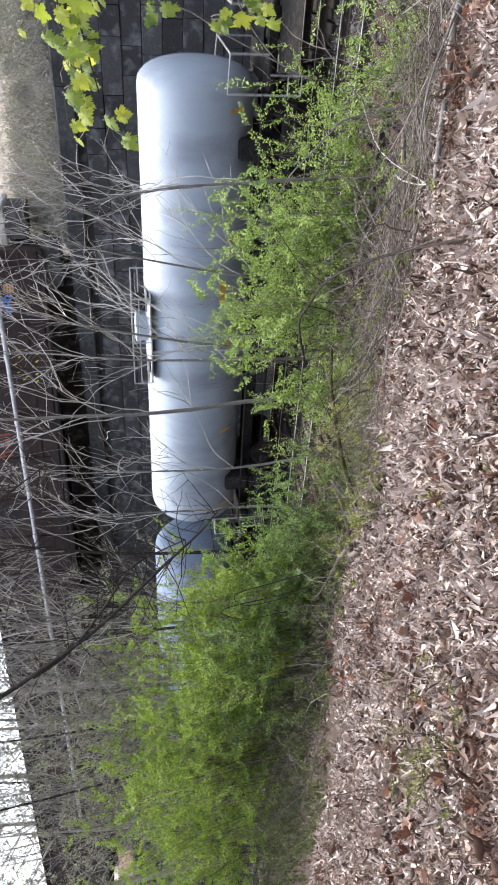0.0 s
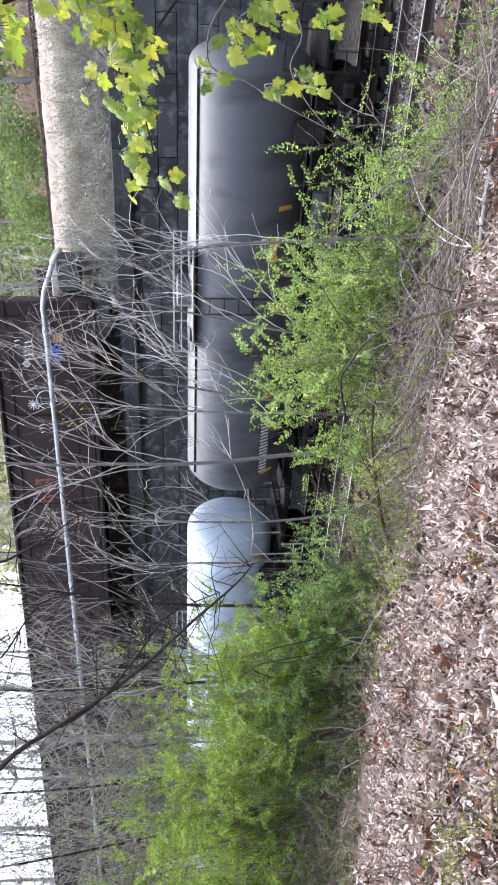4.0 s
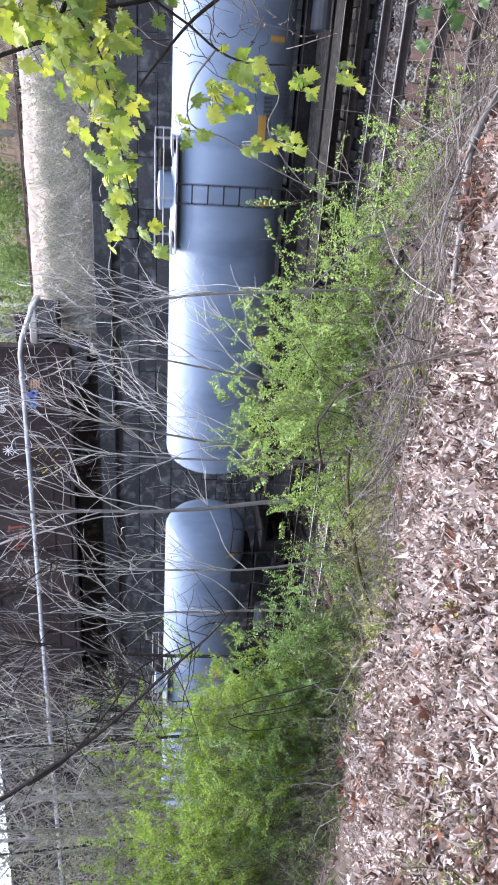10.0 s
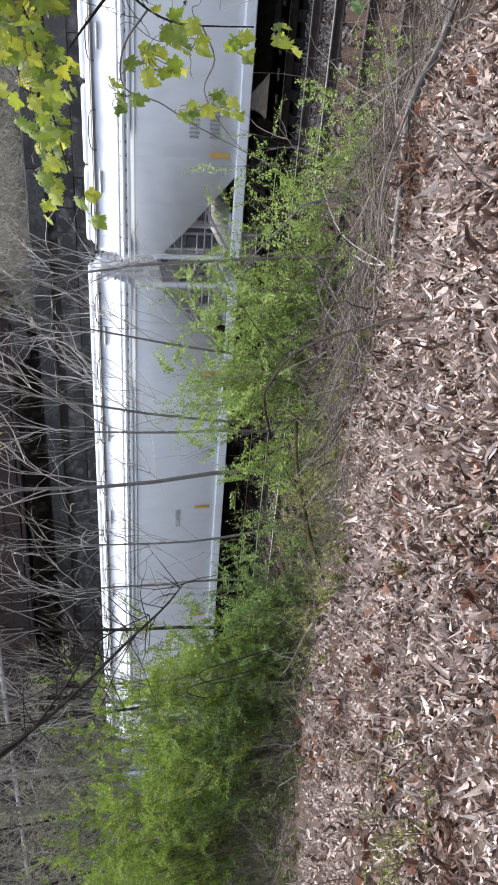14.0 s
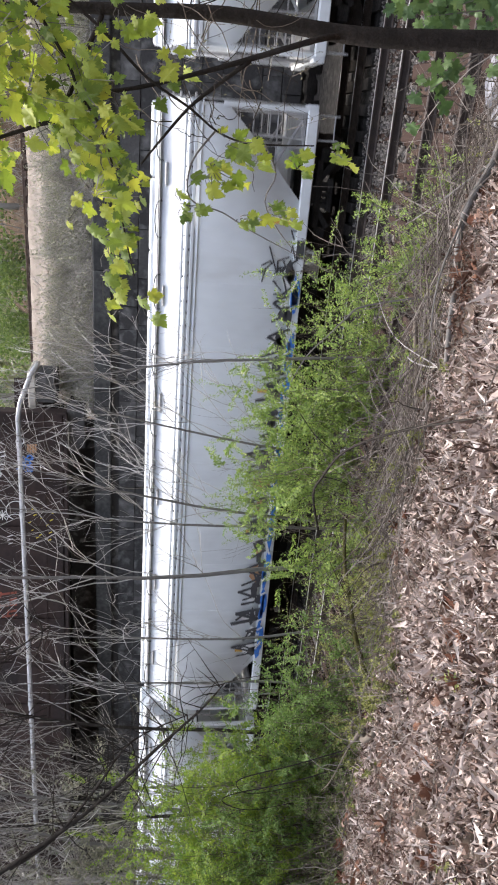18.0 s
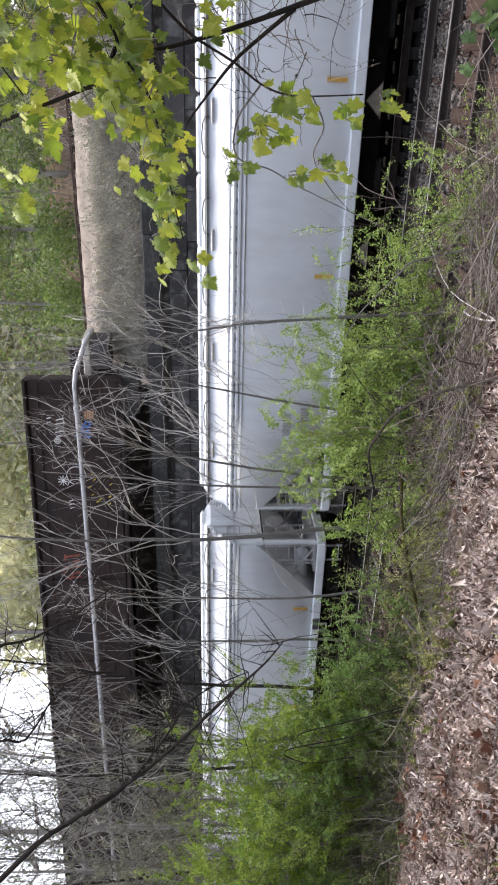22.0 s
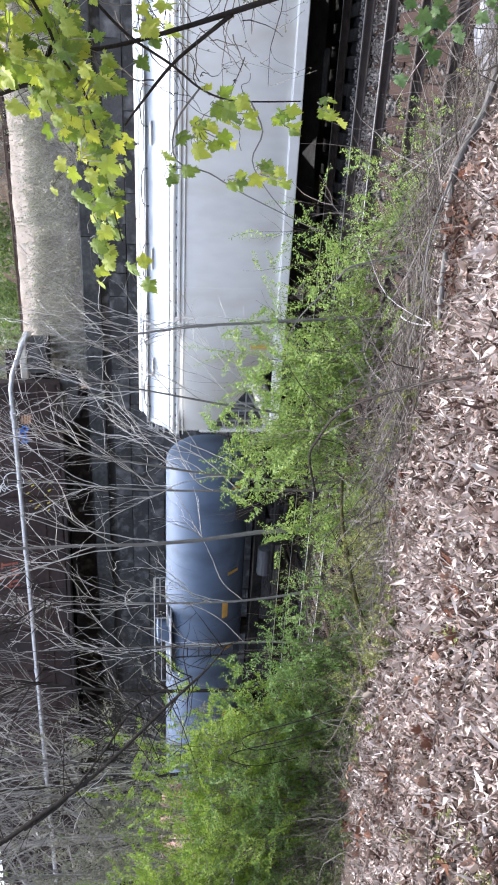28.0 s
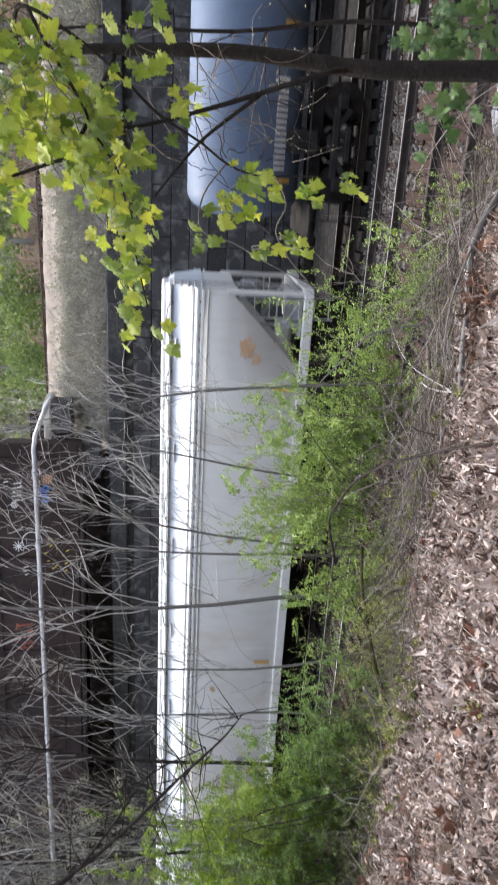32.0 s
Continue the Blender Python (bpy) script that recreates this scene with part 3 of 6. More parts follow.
# added block closes the gap under the deck, keeping it dark
part("bridge_seat", Soup().box((-35, 26.2, 6.9), (48, 0.4, 1.4)), STONE, abut, "dark stone block added under the girder in place of shade")
part("backwall_block", Soup().bevel_box((-9.3, 25.55, 8.2), (1.0, 1.2, 0.7), 0.03), STONE, abut)
part("bearing_block", Soup().bevel_box((-10.6, 25.1, 7.1), (1.6, 1.2, 0.62), 0.03), STONE, abut)

# track on the embankment
upper = thing("upper_railway_track", pose(0, 0, 0), "rusty rails along the top of the embankment", "railway track", "railway tracks", "structure")
for y in (28.6, 30.1):
    part("rail", rail_soup(-9.5, 60, y, 9.3), RAIL_RUST, upper)
utie = mesh_of("tie", *(lambda s: (s.v, s.f))(Soup().bevel_box((0, 0, 0), (0.23, 2.6, 0.18), 0.015)), TIE)
for i in range(36):
    part("tie", utie, TIE, upper).location = (-9.2 + 0.55 * i, 29.35, 9.03)

# ---- the freight train ----
YC = 18.4


def make_shared(name, soup, mat, smooth_it=False):
    return mesh_of(name, soup.v, soup.f, mat, smooth_it)


def side_frame_soup():
    s = Soup()
    s.bevel_box((0, 0, 0.62), (1.5, 0.16, 0.16), 0.03)
    s.bevel_box((0, 0, 0.34), (0.75, 0.16, 0.14), 0.03)
    for k in (-1, 1):
        s.box((k * 0.52, 0, 0.48), (0.5, 0.14, 0.13), Euler((0, k * 0.62, 0)).to_matrix())
        s.bevel_box((k * 0.87, 0, 0.5), (0.3, 0.2, 0.26), 0.04)
        s.box((k * 0.24, 0, 0.48), (0.1, 0.14, 0.26))
    for k in (-0.13, 0, 0.13):
        s.tube([(k, 0, 0.4), (k, 0, 0.58)], 0.055, 0.055, 8)
    return s


WHEEL_MESH = make_shared("wheel", Soup().lathe([(-0.07, 0.1), (-0.07, 0.36), (-0.06, 0.43), (0.03, 0.42), (0.035, 0.46), (0.06, 0.46), (0.065, 0.34), (0.03, 0.3), (0.03, 0.14), (0.08, 0.12), (0.08, 0.05)], 24, "y"), WHEEL)
AXLE_MESH = make_shared("axle", Soup().tube([(0, -0.95, 0), (0, 0.95, 0)], 0.08, 0.08, 10), WHEEL)
FRAME_MESH = make_shared("side_frame", side_frame_soup(), STEEL_DARK)
BOLSTER_MESH = make_shared("bolster", Soup().bevel_box((0, 0, 0.66), (0.36, 2.1, 0.3), 0.04), STEEL_DARK)
COUPLER_MESH = make_shared("coupler", Soup().bevel_box((0, 0, 0.86), (0.7, 0.16, 0.2), 0.03).bevel_box((0.42, 0.02, 0.86), (0.26, 0.28, 0.3), 0.05), STEEL_DARK)


def make_bogie(car, x):
    b = new("bogie")
    b.parent = car
    b.location = (x, 0, 0)
    for dx in (-0.87, 0.87):
        for sy in (-1, 1):
            w = part("wheel", WHEEL_MESH, WHEEL, b)
            w.matrix_local = pose(dx, sy * 0.75, 0.43, 0, 0, 0 if sy < 0 else 180)
        part("axle", AXLE_MESH, WHEEL, b).location = (dx, 0, 0.43)
    for sy in (-1, 1):
        part("side_frame", FRAME_MESH, STEEL_DARK, b).location = (0, sy * 1.0, 0)
    part("bolster", BOLSTER_MESH, STEEL_DARK, b)


def couplers(car, half):
    for k in (-1, 1):
        c = part("coupler", COUPLER_MESH, STEEL_DARK, car)
        c.matrix_local = pose(k * (half + 0.1), 0, 0, 0, 0, 0 if k > 0 else 180)


def ladder_soup(x, y, z0, z1, w=0.42, along="x", step=0.36, r=0.016):
    s = Soup()
    ax = Vector((1, 0, 0)) if along == "x" else Vector((0, 1, 0))
    for k in (-1, 1):
        p = Vector((x, y, 0)) + ax * (k * w / 2)
        s.tube([(p.x, p.y, z0), (p.x, p.y, z1)], r * 1.3, None, 5)
    z = z0 + 0.1
    while z < z1:
        a, b = Vector((x, y, z)) - ax * (w / 2), Vector((x, y, z)) + ax * (w / 2)
        s.tube([a, b], r, None, 5)
        z += step
    return s


def bars(x, z, n, h, w, gap, y, rng):
    """Lettering that cannot be read: a row of upright marks of its size."""
    s = Soup()
    for i in range(n):
        x0 = x + i * (w + gap)
        s.box((x0 + w / 2, y, z), (w, 0.004, h * rng.uniform(0.85, 1.0)))
    return s


def tank_profile(half, r):
    """Shell with dished heads."""
    d = 0.55
    pts = []
    for i in range(9):
        a = math.pi / 2 * i / 8
        pts.append((-half + d - d * math.cos(a), max(0.02, r * math.sin(a) ** 0.72)))
    for k in np.linspace(-half + d + 0.6, half - d - 0.6, 9):
        pts.append((float(k), r))
    for i in range(8, -1, -1):
        a = math.pi / 2 * i / 8
        pts.append((half - d + d * math.cos(a), max(0.02, r * math.sin(a) ** 0.72)))
    return pts


def tank_car(name, x0, x1, r, zc, paint, label, seed, letters=None, jacket_step=False):
    rng = random.Random(seed)
    half = (x1 - x0) / 2
    car = thing(name, pose((x0 + x1) / 2, YC, 0), label, "tank car", "freight cars of the train")
    shell = part("tank_shell", Soup().lathe(tank_profile(half, r), 48, "x", (0, 0, zc)), paint, car, smooth=True)
    top = zc + r
    # weld bands
    for k in np.linspace(-half + 1.6, half - 1.6, 6):
        part("weld_band", Soup().lathe([(float(k) - 0.03, r - 0.01), (float(k) - 0.025, r + 0.006), (float(k) + 0.025, r + 0.006), (float(k) + 0.03, r - 0.01)], 48, "x", (0, 0, zc)), paint, shell)
    if jacket_step:
        for sy in (-1, 1):
            a = radians(58)
            part("jacket_seam", Soup().box((0, sy * (r + 0.01) * math.cos(a), zc + (r + 0.01) * math.sin(a)), (2 * half - 1.2, 0.05, 0.06)), STEEL_DARK, shell)
    # platform, manway and railing
    pl = 2.6
    part("manway", Soup().lathe([(top - 0.15, 0.42), (top + 0.2, 0.42), (top + 0.22, 0.46), (top + 0.27, 0.46), (top + 0.3, 0.38), (top + 0.32, 0.1)], 20, "z"), paint, car)
    plat = part("platform", Soup().bevel_box((0, -0.75, top - 0.12), (pl, 0.5, 0.05), 0.01).bevel_box((0, 0.75, top - 0.12), (pl, 0.5, 0.05), 0.01).box((-pl / 2 + 0.2, 0, top - 0.02), (0.4, 1.9, 0.05)).box((pl / 2 - 0.2, 0, top - 0.02), (0.4, 1.9, 0.05)), GRAB, car, "grey walkway grating")
    rail = Soup()
    for sy in (-1, 1):
        for x in (-pl / 2, 0, pl / 2):
            rail.tube([(x, sy, top - 0.1), (x, sy, top + 0.38)], 0.016, None, 6)
        for z in (top + 0.18, top + 0.38):
            rail.tube([(-pl / 2, sy, z), (pl / 2, sy, z)], 0.016, None, 6)
    for x in (-pl / 2, pl / 2):
        rail.tube([(x, -1, top + 0.38), (x, 1, top + 0.38)], 0.016, None, 6)
    part("railing", rail, GRAB, plat, "thin steel safety railing")
    part("valve_box", Soup().bevel_box((0.75, 0, top + 0.12), (0.36, 0.4, 0.36), 0.05), STEEL_DARK, car)
    for sy in (-1, 1):
        part("side_ladder", ladder_soup(0.2, sy * (r + 0.12), 0.9, top - 0.1), GRAB if paint in (PAINT_RUST, PAINT_WHITE, PAINT_DULL) else STEEL_DARK, car)
    # underframe
    part("centre_sill", Soup().bevel_box((0, 0, 0.93), (2 * half + 0.5, 0.36, 0.36), 0.03), STEEL_DARK, car)
    for k in (-1, 1):
        xs = k * (half - 1.75)
        part("saddle", Soup().bevel_box((xs, 0, zc - r + 0.1), (0.5, 2 * r * 0.82, 0.75), 0.06), STEEL_DARK, car)
        make_bogie(car, xs)
        part("end_platform", Soup().box((k * (half - 0.05), 0, 1.12), (0.75, 2.7, 0.06)), STEEL_DARK, car)
        ep = Soup()
        for sy in (-1, 1):
            ep.tube([(k * (half + 0.28), sy * 1.3, 1.12), (k * (half + 0.28), sy * 1.3, 2.0)], 0.02, None, 6)
            ep.tube([(k * (half - 0.5), sy * 1.42, 1.12), (k * (half - 0.5), sy * 1.42, 2.05)], 0.02, None, 6)
            ep.tube([(k * (half + 0.28), sy * 1.3, 2.0), (k * (half - 0.5), sy * 1.42, 2.05)], 0.02, None, 6)
            for z in (0.42, 0.72):
                ep.tube([(k * (half - 0.5), sy * 1.42, z), (k * (half - 0.1), sy * 1.42, z)], 0.018, None, 5)
            for dx in (0.5, 0.1):
                ep.tube([(k * (half - dx), sy * 1.42, 0.42), (k * (half - dx), sy * 1.42, 1.12)], 0.018, None, 5)
        ep.tube([(k * (half + 0.28), -1.3, 2.0), (k * (half + 0.28), 1.3, 2.0)], 0.02, None, 6)
        part("end_handrail", ep, GRAB if paint in (PAINT_RUST, PAINT_WHITE, PAINT_DULL) else STEEL_DARK, car, "thin grab irons and stirrup step")
    for sy in (-1, 1):
        part("side_handrail", Soup().tube([(-half + 0.5, sy * 1.46, 1.28), (half - 0.5, sy * 1.46, 1.28)], 0.025, None, 6), LETTER_PALE if paint is PAINT_RUST else STEEL_DARK, car)
    part("brake_reservoir", Soup().lathe([(-0.5, 0.03), (-0.45, 0.2), (0.45, 0.2), (0.5, 0.03)], 14, "x", (half - 3.6, -0.8, 0.85)), PAINT_BLACK, car, "grimy air reservoir")
    part("bottom_outlet", Soup().lathe([(0.35, 0.16), (0.6, 0.18), (zc - r + 0.1, 0.3)], 14, "z"), STEEL_DARK, car)
    part("brake_rod", Soup().tube([(-half + 2, -0.5, 0.55), (half - 2, -0.5, 0.5)], 0.03, None, 6), STEEL_DARK, car)
    couplers(car, half)
    # reflective strips lie on the lower flank
    sz = zc - 0.62 * r
    for x in np.linspace(-half + 0.9, half - 0.9, 5):
        a = math.asin((sz - zc) / (r + 0.008))
        y = -(r + 0.008) * math.cos(a)
        m = Euler((-a, 0, 0)).to_matrix()
        part("reflective_strip", Soup().box((float(x), y, sz), (0.1, 0.008, 0.42), m), YELLOW, car)
    part("reflective_panel", Soup().box((1.6, -r * math.cos(math.asin(-0.45)) - 0.012, zc - 0.45 * r), (0.6, 0.008, 0.2), Euler((0.467, 0, 0)).to_matrix()), YELLOW, car)
    if letters:
        zz = zc - 0.53 * r
        a = math.asin(-0.53)
        for k, (x, n, h) in enumerate(letters):
            s = bars(0, 0, 2 * n, h, h * 0.17, h * 0.19, 0, rng)
            mm = pose(x, -(r + 0.01) * math.cos(a), zz - 0.45 * k, math.degrees(-a))
            s.v = [tuple(mm @ Vector(p)) for p in s.v]
            part("lettering", s, LETTER_PALE if paint in (PAINT_BLACK, PAINT_SLATE) else LETTER_DARK, car, "row of stencilled characters")
    return car


def loft(levels):
    """A closed body from level rectangles: (z, x0, x1, half width), seven points to a side."""
    s = Soup()
    n = 7
    for z, xa, xb, w in levels:
        xs = [xa + (xb - xa) * i / (n - 1) for i in range(n)]
        s.v += [(x, -w, z) for x in xs] + [(x, w, z) for x in reversed(xs)]
    r = 2 * n
    for k in range(len(levels) - 1):
        for i in range(r):
            a, b = k * r + i, k * r + (i + 1) % r
            s.f.append((a, b, b + r, a + r))
    s.f.append(tuple(range(r - 1, -1, -1)))
    t = (len(levels) - 1) * r
    s.f.append(tuple(t + i for i in range(r)))
    return s


def hopper_car(name, x0, x1, paint, label, seed, marks=(), rust=None, tags=False, dark_ends=True):
    rng = random.Random(seed)
    half = (x1 - x0) / 2
    car = thing(name, pose((x0 + x1) / 2, YC, 0), label, "hopper car", "freight cars of the train")
    side = [(0.95, 1.40), (1.1, 1.46), (1.6, 1.54), (2.2, 1.575), (2.8, 1.575), (3.3, 1.54), (3.5, 1.5)]
    lev = []
    for z, w in side:
        cut = 2.0 * max(0.0, (2.75 - z) / 1.8)
        lev.append((z, -half + 0.12 + cut, half - 0.12 - cut, w))
    body = part("body", loft(lev), paint, car, smooth=True)
    body.data.polygons.foreach_set("use_smooth", [abs(p.normal.y) > 0.7 for p in body.data.polygons])
    part("roof", loft([(3.5, -half, half, 1.5), (3.66, -half, half, 1.48), (3.72, -half, half, 1.3), (4.02, -half, half, 0.98), (4.2, -half, half, 0.78), (4.36, -half + 0.1, half - 0.1, 0.5), (4.4, -half + 0.1, half - 0.1, 0.3)]), PAINT_ROOF, car, "white sloping roof sheets, toned darker, with grey patches")
    for sy in (-1, 1):
        for z, h, y in ((3.4, 0.03, 1.54), (3.52, 0.07, 1.53), (3.64, 0.06, 1.5), (3.75, 0.03, 1.29)):
            part("eave_rail", Soup().bevel_box((0, sy * y, z), (2 * half, 0.05, h), 0.008), paint, car)
        part("side_sill", Soup().bevel_box((0, sy * 1.5, 1.0), (2 * half - 0.1, 0.14, 0.24), 0.02), paint, car, "white steel side sill")
        part("roof_walkway", Soup().bevel_box((0, sy * 0.74, 4.3), (2 * half, 0.2, 0.03), 0.006), GRAB, car)
    nh = 10
    for i in range(nh):
        x = -half + 0.9 + (2 * half - 1.8) * i / (nh - 1)
        hatch = part("hatch_cover", Soup().bevel_box((x, 0, 4.4), (1.62, 0.66, 0.22), 0.05), paint, car)
        part("hatch_latch", Soup().box((x - 0.3, -0.36, 4.34), (0.5, 0.05, 0.06)), GRAB, hatch)
        part("grab_loop", Soup().tube(curve([(x - 0.42, -0.86, 4.2), (x - 0.36, -0.87, 4.33), (x, -0.87, 4.37), (x + 0.36, -0.87, 4.33), (x + 0.42, -0.86, 4.2)]), 0.014, None, 5), STEEL_DARK, hatch, "dark steel grab loop")
        part("roof_patch", Soup().box((x + 0.75, -1.15, 3.875), (0.34, 0.3, 0.012), Euler((radians(43), 0, 0)).to_matrix()), PATCH, car, "grey weathered patch on the roof slope")
    for i in range(6):
        x = -half + 1.6 + (2 * half - 3.2) * i / 5
        part("roof_bracket", Soup().box((x, -0.9, 4.12), (0.5, 0.04, 0.1), Euler((0.75, 0, 0)).to_matrix()), GRAB, car)
    bolts = Soup()
    for i in range(int(2 * half / 0.3)):
        for z in (3.58, 3.7):
            bolts.box((-half + 0.2 + 0.3 * i + rng.uniform(-0.02, 0.02), -1.512, z), (0.05, 0.03, 0.022))
    tagged(part("bolt_row", bolts, STEEL_DARK, car, "rows of dark bolts under the eave"), kind="stuff")
    # ends: corner posts, ladders, platform and bracing in front of the slope sheet
    for k in (-1, 1):
        e = k * half
        part("end_sheet", Soup().box((e - k * 0.1, 0, 3.15), (0.1, 2.9, 0.9)), paint, car)
        s = Soup()
        s.v = [(e - k * 0.16, -1.4, 2.75), (e - k * 0.16, 1.4, 2.75), (e - k * 2.15, 1.35, 0.95), (e - k * 2.15, -1.35, 0.95), (e - k * 0.22, -1.4, 2.75), (e - k * 0.22, 1.4, 2.75), (e - k * 2.21, 1.35, 0.95), (e - k * 2.21, -1.35, 0.95)]
        s.f = [(0, 1, 2, 3), (7, 6, 5, 4), (0, 4, 5, 1), (1, 5, 6, 2), (2, 6, 7, 3), (3, 7, 4, 0)]
        # dark paint stands in for shade in the recessed car end
        part("slope_sheet", s, PAINT_BLACK if dark_ends else paint, car, "sloping end sheet, darkened for shade on most cars")
        part("end_platform", Soup().box((e - k * 0.55, 0, 1.16), (1.1, 2.9, 0.05)), GRAB, car)
        part("end_sill", Soup().bevel_box((e, 0, 1.0), (0.14, 2.9, 0.26), 0.02), paint, car)
        for sy in (-1, 1):
            part("corner_post", Soup().bevel_box((e - k * 0.05, sy * 1.42, 2.0), (0.1, 0.1, 1.9), 0.01), paint, car)
            part("end_ladder", ladder_soup(e - k * 0.38, sy * 1.5, 0.4, 2.9, 0.5, "x"), GRAB, car)
            part("brace", Soup().tube([(e - k * 0.1, sy * 1.4, 1.1), (e - k * 1.35, sy * 1.4, 1.85)], 0.035, None, 6).tube([(e - k * 0.8, sy * 1.42, 1.1), (e - k * 0.8, sy * 1.42, 2.3)], 0.03, None, 6).tube([(e - k * 0.1, sy * 1.42, 1.75), (e - k * 1.2, sy * 1.42, 1.75)], 0.02, None, 6), GRAB, car)
        part("roof_ladder", ladder_soup(e + k * 0.04, -0.9, 1.1, 4.3, 0.42, "y"), GRAB, car)
        for j in range(5):
            part("end_bracket", Soup().bevel_box((e + k * 0.05, -1.4 + 0.1 * j, 3.55 + 0.16 * j), (0.14, 0.08, 0.05), 0.01), GRAB, car)
        make_bogie(car, e - k * 1.8)
    part("brake_wheel", Soup().lathe([(half + 0.02, 0.06), (half + 0.02, 0.26), (half + 0.05, 0.28), (half + 0.08, 0.26), (half + 0.08, 0.06)], 18, "x", (0, -0.5, 2.3)), GRAB, car)
    part("centre_sill", Soup().bevel_box((0, 0, 0.82), (2 * half + 0.4, 0.36, 0.36), 0.03), STEEL_DARK, car)
    for i in range(3):
        x = (i - 1) * (half - 3.2) * 0.62
        b = Soup()
        b.v = [(x + a * wx, c * wy, z) for z, wx, wy in ((0.96, 1.9, 1.15), (0.32, 1.3, 0.8)) for a, c in ((-1, -1), (1, -1), (1, 1), (-1, 1))]
        b.f = [(3, 2, 1, 0), (4, 5, 6, 7)] + [(j, (j + 1) % 4, 4 + (j + 1) % 4, 4 + j) for j in range(4)]
        # wide black bays stand for the unbroken shade under the car
        bay = part("hopper_bay", b, SHADE_STEEL, car, "discharge hopper blackened for the shade under the car")
        part("outlet_gate", Soup().bevel_box((x, 0, 0.27), (0.95, 1.7, 0.14), 0.03), STEEL_DARK, bay)
    part("brake_reservoir", Soup().lathe([(-0.5, 0.03), (-0.45, 0.2), (0.45, 0.2), (0.5, 0.03)], 14, "x", (half - 1.3, -0.75, 1.45)), paint, car)
    couplers(car, half)
    ys = -1.585
    for x in np.linspace(-half + 2.4, half - 2.4, 4):
        part("reflective_strip", Soup().box((float(x), ys + 0.02, 1.5), (0.1, 0.01, 0.44)), YELLOW, car)
    part("sill_placard", Soup().box((half - 3.0, -1.575, 1.0), (0.42, 0.01, 0.18)), LETTER_DARK, car)
    part("tow_ring", Soup().tube([(half - 3.3, -1.5, 0.86), (half - 3.3, -1.5, 0.66), (half - 3.05, -1.5, 0.66), (half - 3.05, -1.5, 0.86)], 0.035, None, 6), GRAB, car)
    for x, z, n, h in marks:
        s = bars(x, z, 2 * n, h * 0.66, h * 0.11, h * 0.13, ys + 0.004, rng)
        part("lettering", s, LETTER_GREY, car, "row of faded stencilled characters")
    for i in range(9):
        x = -half + 2.3 + (2 * half - 4.6) * i / 8
        part("weld_seam", Soup().tube([(x, -w - 0.001, z) for z, w in side[1:]], 0.008, None, 4), paint, car)
    if rust:
        for x, z, r in rust:
            disc = Soup()
            pts = [(x + r * (1 + 0.3 * rng.uniform(-1, 1)) * math.cos(a), z + 0.8 * r * (1 + 0.3 * rng.uniform(-1, 1)) * math.sin(a)) for a in np.linspace(0, 2 * math.pi, 22)[:-1]]
            disc.v = [(a, ys - 0.002, b) for a, b in pts]
            disc.f = [tuple(range(len(pts)))]
            part("rust_patch", disc, RUST, car, "orange-brown rust patch")
    if tags:
        mural(car, half, ys - 0.004)
    return car


RUST = material("surface_rust", [(0.36, 0.2, 0.11), (0.48, 0.31, 0.19), (0.58, 0.44, 0.32)], 4, 0.9, bump=0.2)


